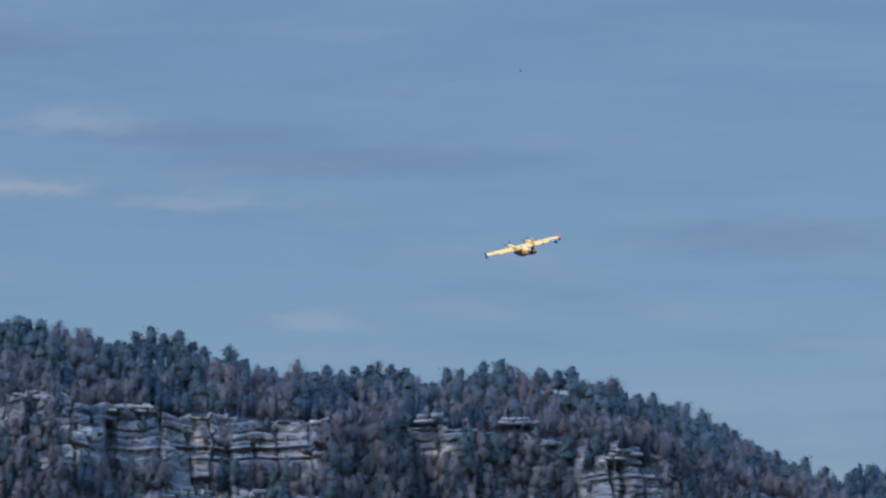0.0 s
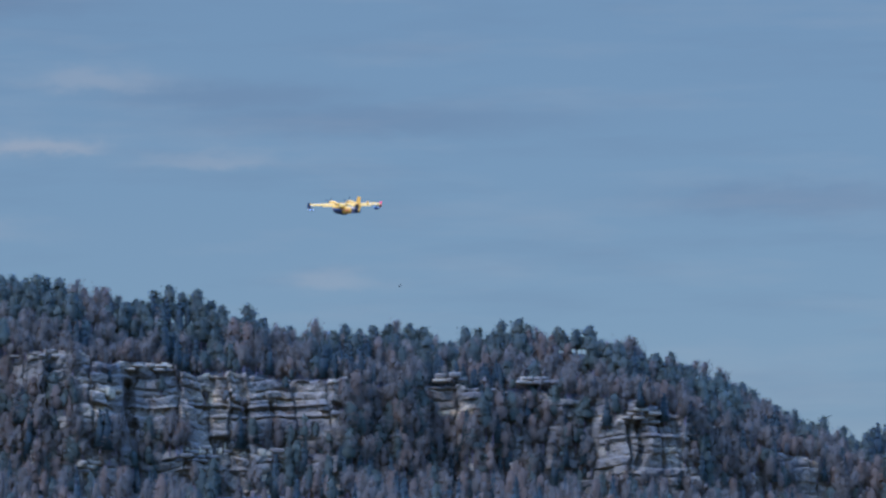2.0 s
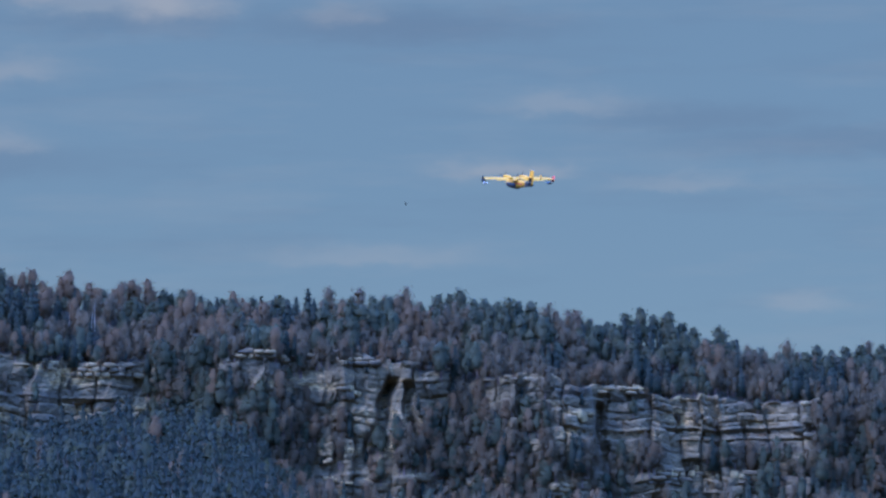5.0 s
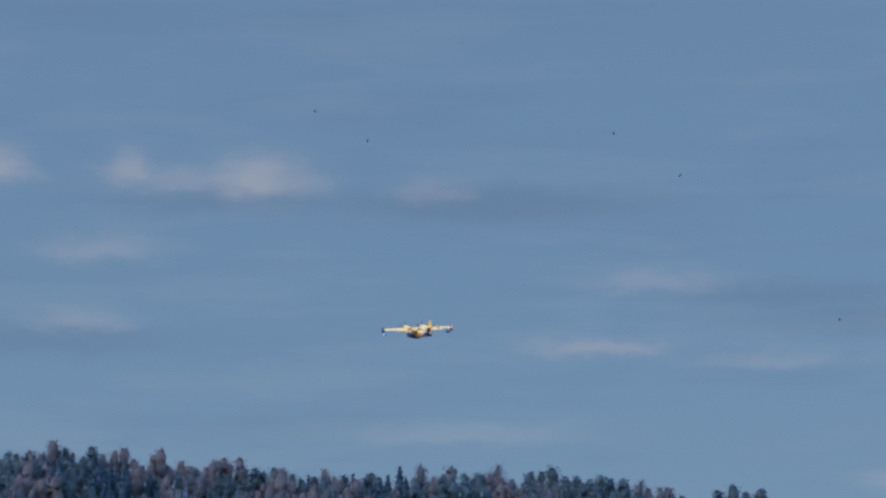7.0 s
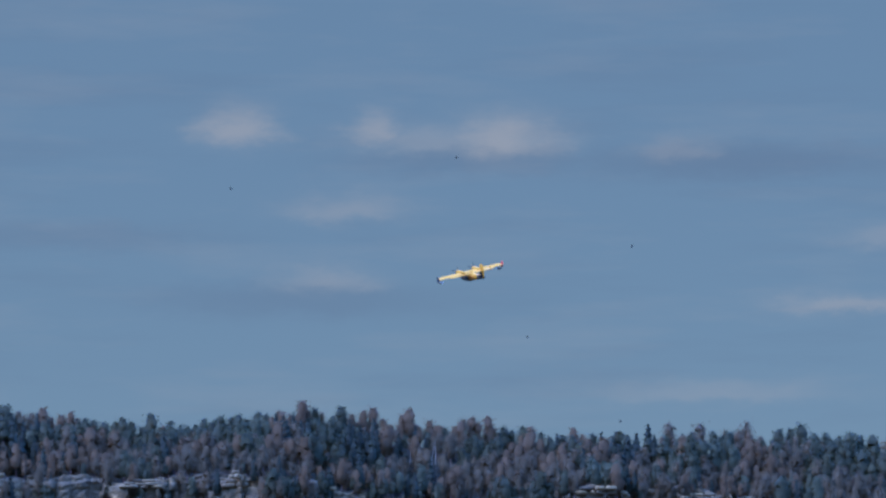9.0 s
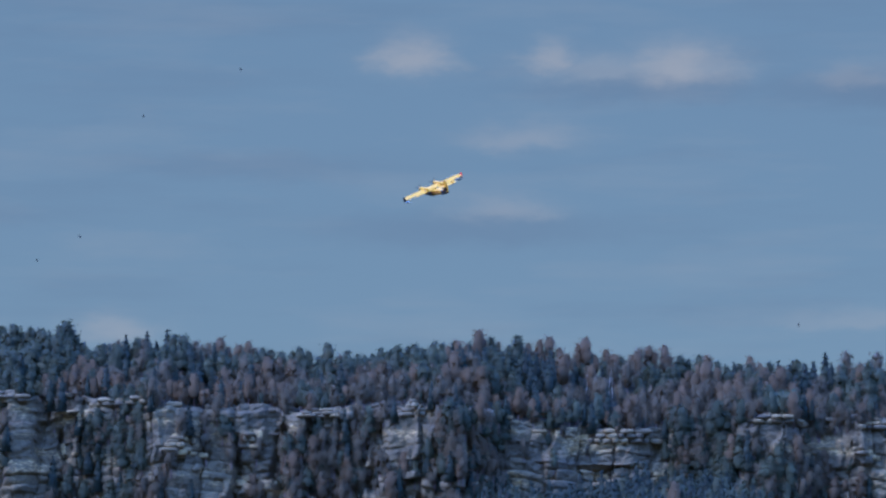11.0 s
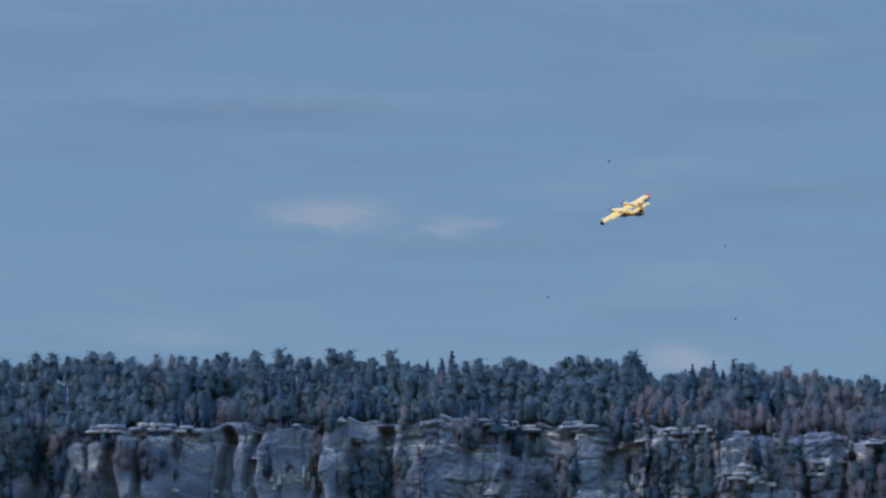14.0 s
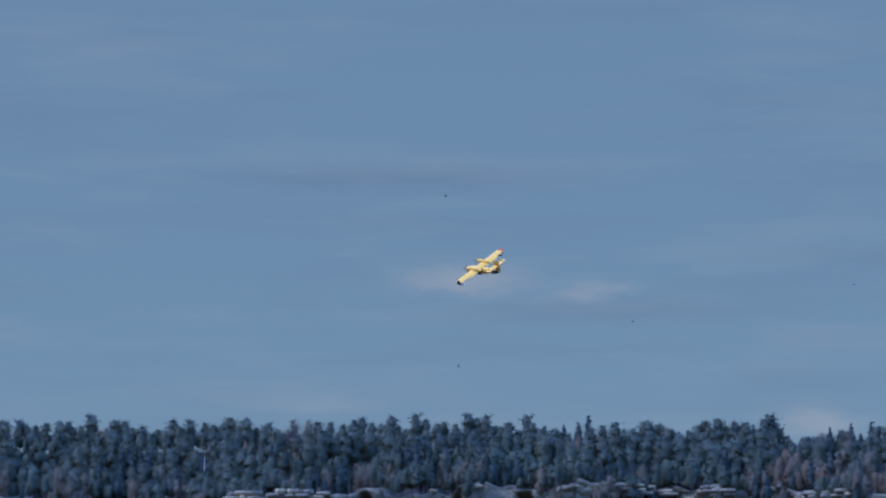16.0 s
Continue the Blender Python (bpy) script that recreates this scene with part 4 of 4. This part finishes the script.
        part("exhaust", tube((s * 0.40, 0.3, 0.45), (s * 0.62, -1.3, 0.42), 0.30, 0.24), M_DARK, nac, "dark exhaust stub")
        for k in range(4):
            a = k * math.pi / 2 + 0.4
            b = part("propeller_blade", foil([((0, 0, 0), (0.20, 0.05, 0), (0, 0.05, 0)), ((0, 0, 1.1), (0.30, 0.04, 0), (0, 0.04, 0)), ((0, 0, 1.95), (0.20, 0.02, 0), (0, 0.02, 0))]), M_DARK, nac, smooth=False)
            b.matrix_basis = Matrix.Translation((0, 4.25, 0.84)) @ Matrix.Rotation(a, 4, "Y")
        # dark sheet added in place of the tailplane's shade on the rear hull
        part("side_panel", loft([(-7.2, 0.14, -1.95, 0.0), (-9.0, 0.14, -1.65, 0.03), (-10.8, 0.12, -1.3, 0.08)], 10, 8), M_BOTTOM_AND_SHADE, hull, "dark sheet painting tailplane shade on the rear hull").matrix_basis = pose(s * 1.66, 0.0, 0, 0, 0, -s * 6.2)
    fin = part("fin", foil([((0, -7.6, 0.0), (0, -3.9, 0), (0.22, 0, 0)), ((0, -8.4, 1.7), (0, -3.1, 0), (0.18, 0, 0)), ((0, -9.3, 4.3), (0, -2.2, 0), (0.10, 0, 0))]), M_YELLOW, root, smooth=False)
    # shade below the tailplane, painted on the fin as a dark skin
    part("fin_root", foil([((0, -7.62, 0.02), (0, -3.2, 0), (0.46, 0, 0)), ((0, -8.35, 1.7), (0, -2.45, 0), (0.42, 0, 0))]), M_BOTTOM_AND_SHADE, fin, "dark skin painting tailplane shade on the lower fin", smooth=False)
    part("rudder", foil([((0, -10.9, 0.3), (0, -1.0, 0), (0.10, 0, 0)), ((0, -10.9, 4.2), (0, -0.85, 0), (0.08, 0, 0))]), M_YELLOW, fin, smooth=False)
    part("tailplane", foil([((-5.5, -8.5, 1.75), (0, -2.0, 0), (0, 0, 0.14)), ((0, -8.2, 1.75), (0, -2.6, 0), (0, 0, 0.2)), ((5.5, -8.5, 1.75), (0, -2.0, 0), (0, 0, 0.14))]), M_YELLOW, root, smooth=False)
    for s in (-1, 1):
        part("end_fin", foil([((s * 4.2, -8.6, 1.1), (0, -1.5, 0), (0.07, 0, 0)), ((s * 4.2, -8.7, 2.5), (0, -1.2, 0), (0.05, 0, 0))]), M_YELLOW, root, smooth=False)
    return root


# ------------------------------------------------------------ small birds that cross the view
# seconds, bearing and height at that time, degrees a second across and up
BIRDS = [
    (0, 12.470, 8.063, 1.62, 0.57),
    (3.5, 11.396, 4.833, -4.79, 0.82),
    (9, 1.251, 6.047, -4.56, 0.06),
    (9, 2.688, 7.267, -3.88, 0.77),
    (12.5, -1.751, 5.486, -2.85, 0.16),
    (11.8, -9.124, 7.855, -3.36, -0.27),
    (6.3, 3.312, 10.232, -2.24, -0.80),
    (6.3, 5.631, 10.000, -4.49, -1.02),
    (6.3, 9.364, 8.279, -5.00, 1.60),
    (7, 8.895, 6.817, -3.18, -1.03),
    (14.5, -9.266, 7.099, -3.01, -1.53),
    (14.5, -8.008, 6.267, 1.15, 0.51),
    (14.5, -5.847, 7.561, 0.64, 1.51),
    (16, -11.845, 8.268, -3.46, -1.12),
    (16, -9.288, 6.554, 0.50, 1.60),
    (4.2, -0.396, 7.338, -5.00, 1.28),
]


def make_birds():
    made = []
    for i in range(len(BIRDS)):
        root = tagged(new("bird"), "small dark swallow in flight against the sky", "bird", "birds over the valley")
        part("body", loft([(0.075, 0.004, -0.004, 0.004), (0.06, 0.014, -0.014, 0.014), (0.03, 0.022, -0.024, 0.02), (-0.03, 0.018, -0.018, 0.016), (-0.07, 0.008, -0.006, 0.008), (-0.11, 0.012, -0.002, 0.004)], 10, 2.0), M_BIRD, root)
        for s in (-1, 1):
            part("wing", foil([((s * 0.01, 0.035, 0.008), (0, -0.06, 0), (0, 0, 0.008)), ((s * 0.08, 0.045, 0.03), (0, -0.05, 0), (0, 0, 0.006)), ((s * 0.17, -0.01, 0.02), (0, -0.02, 0), (0, 0, 0.003))]), M_BIRD, root, smooth=False)
        made.append(root)
    return made


def bird_rows(t0, az, el, va, ve):
    """A straight flight past that bearing at that time, 230 m away."""
    here = bearing(az, el, 230)
    a = radians(az)
    speed = Vector((math.cos(a), -math.sin(a), 0)) * (radians(va) * 230) + Vector((0, 0, radians(ve) * 230))
    turn = Matrix.Rotation(-a + (math.pi / 2 if va < 0 else -math.pi / 2), 4, "Z")
    rows = []
    for t in (0.0, t0 - 1.0, t0, t0 + 1.0, 16.0):
        if 0.0 <= t <= 16.0 and (not rows or t > rows[-1][0]):
            p = here + speed * (t - t0)
            p.z = max(p.z, 12.0)
            rows.append((t, Matrix.Translation(p) @ turn @ Matrix.Rotation(0.5, 4, "Y")))
    return rows


# seconds, bearing, height, distance, heading left of the line of sight, bank to the left
FLIGHT = [
    (0, 12.485, 5.666, 1497, 23.5, 15.4, 11.0),
    (0.5, 11.843, 5.606, 1491, 25.5, 9.7, 11.0),
    (1, 11.178, 5.583, 1486, 27.0, 6.4, 11.0),
    (1.5, 10.490, 5.617, 1484, 28.1, 4.7, 11.0),
    (2, 9.802, 5.679, 1483, 28.9, 4.0, 11.0),
    (2.5, 9.124, 5.770, 1485, 29.4, 3.6, 11.0),
    (3, 8.449, 5.866, 1488, 29.6, 3.4, 11.0),
    (3.5, 7.797, 5.980, 1493, 29.6, 3.1, 11.0),
    (4, 7.118, 6.104, 1500, 29.4, 2.7, 11.0),
    (4.2, 6.851, 6.151, 1503, 29.3, 2.6, 11.0),
    (6.3, 4.011, 6.611, 1552, 28.1, 3.4, 11.0),
    (6.5, 3.762, 6.647, 1557, 28.1, 3.9, 11.0),
    (7, 3.124, 6.707, 1573, 28.0, 5.4, 11.0),
    (7.5, 2.462, 6.741, 1589, 28.0, 7.6, 11.0),
    (8, 1.812, 6.795, 1607, 28.2, 10.1, 11.0),
    (8.5, 1.148, 6.850, 1625, 28.7, 13.0, 11.0),
    (9, 0.467, 6.922, 1643, 29.3, 15.9, 11.0),
    (9.5, -0.224, 6.980, 1661, 30.2, 18.7, 11.0),
    (9.7, -0.507, 7.006, 1668, 30.6, 19.8, 11.0),
    (11.8, -3.727, 7.093, 1740, 37.0, 26.2, 11.0),
    (12, -4.054, 7.082, 1746, 37.8, 26.4, 11.0),
    (12.5, -4.879, 7.097, 1759, 39.7, 26.6, 11.0),
    (13, -5.740, 7.114, 1771, 41.7, 26.8, 11.0),
    (13.5, -6.634, 7.162, 1780, 43.7, 27.4, 11.0),
    (14, -7.539, 7.200, 1786, 45.5, 28.4, 11.0),
    (14.5, -8.490, 7.232, 1790, 47.2, 30.2, 11.0),
    (15, -9.429, 7.254, 1790, 48.4, 32.3, 11.0),
    (15.5, -10.410, 7.275, 1786, 49.2, 34.0, 11.0),
    (16, -11.380, 7.299, 1777, 49.4, 33.7, 11.0),
]


def flight_rows():
    return [(t, Matrix.Translation(bearing(az, el, d)) @ Matrix.Rotation(radians(-az + head), 4, "Z") @ Matrix.Rotation(radians(pitch), 4, "X") @ Matrix.Rotation(radians(-bank), 4, "Y"))
            for t, az, el, d, head, bank, pitch in FLIGHT]


make_ground()
cliff = make_cliff()
make_trees()
seaplane = make_aircraft()
make_birches()
birds = make_birds()
make_slabs(cliff)


def motions():
    walk(seaplane, flight_rows())
    for bird, row in zip(birds, BIRDS):
        walk(bird, bird_rows(*row))


motions()
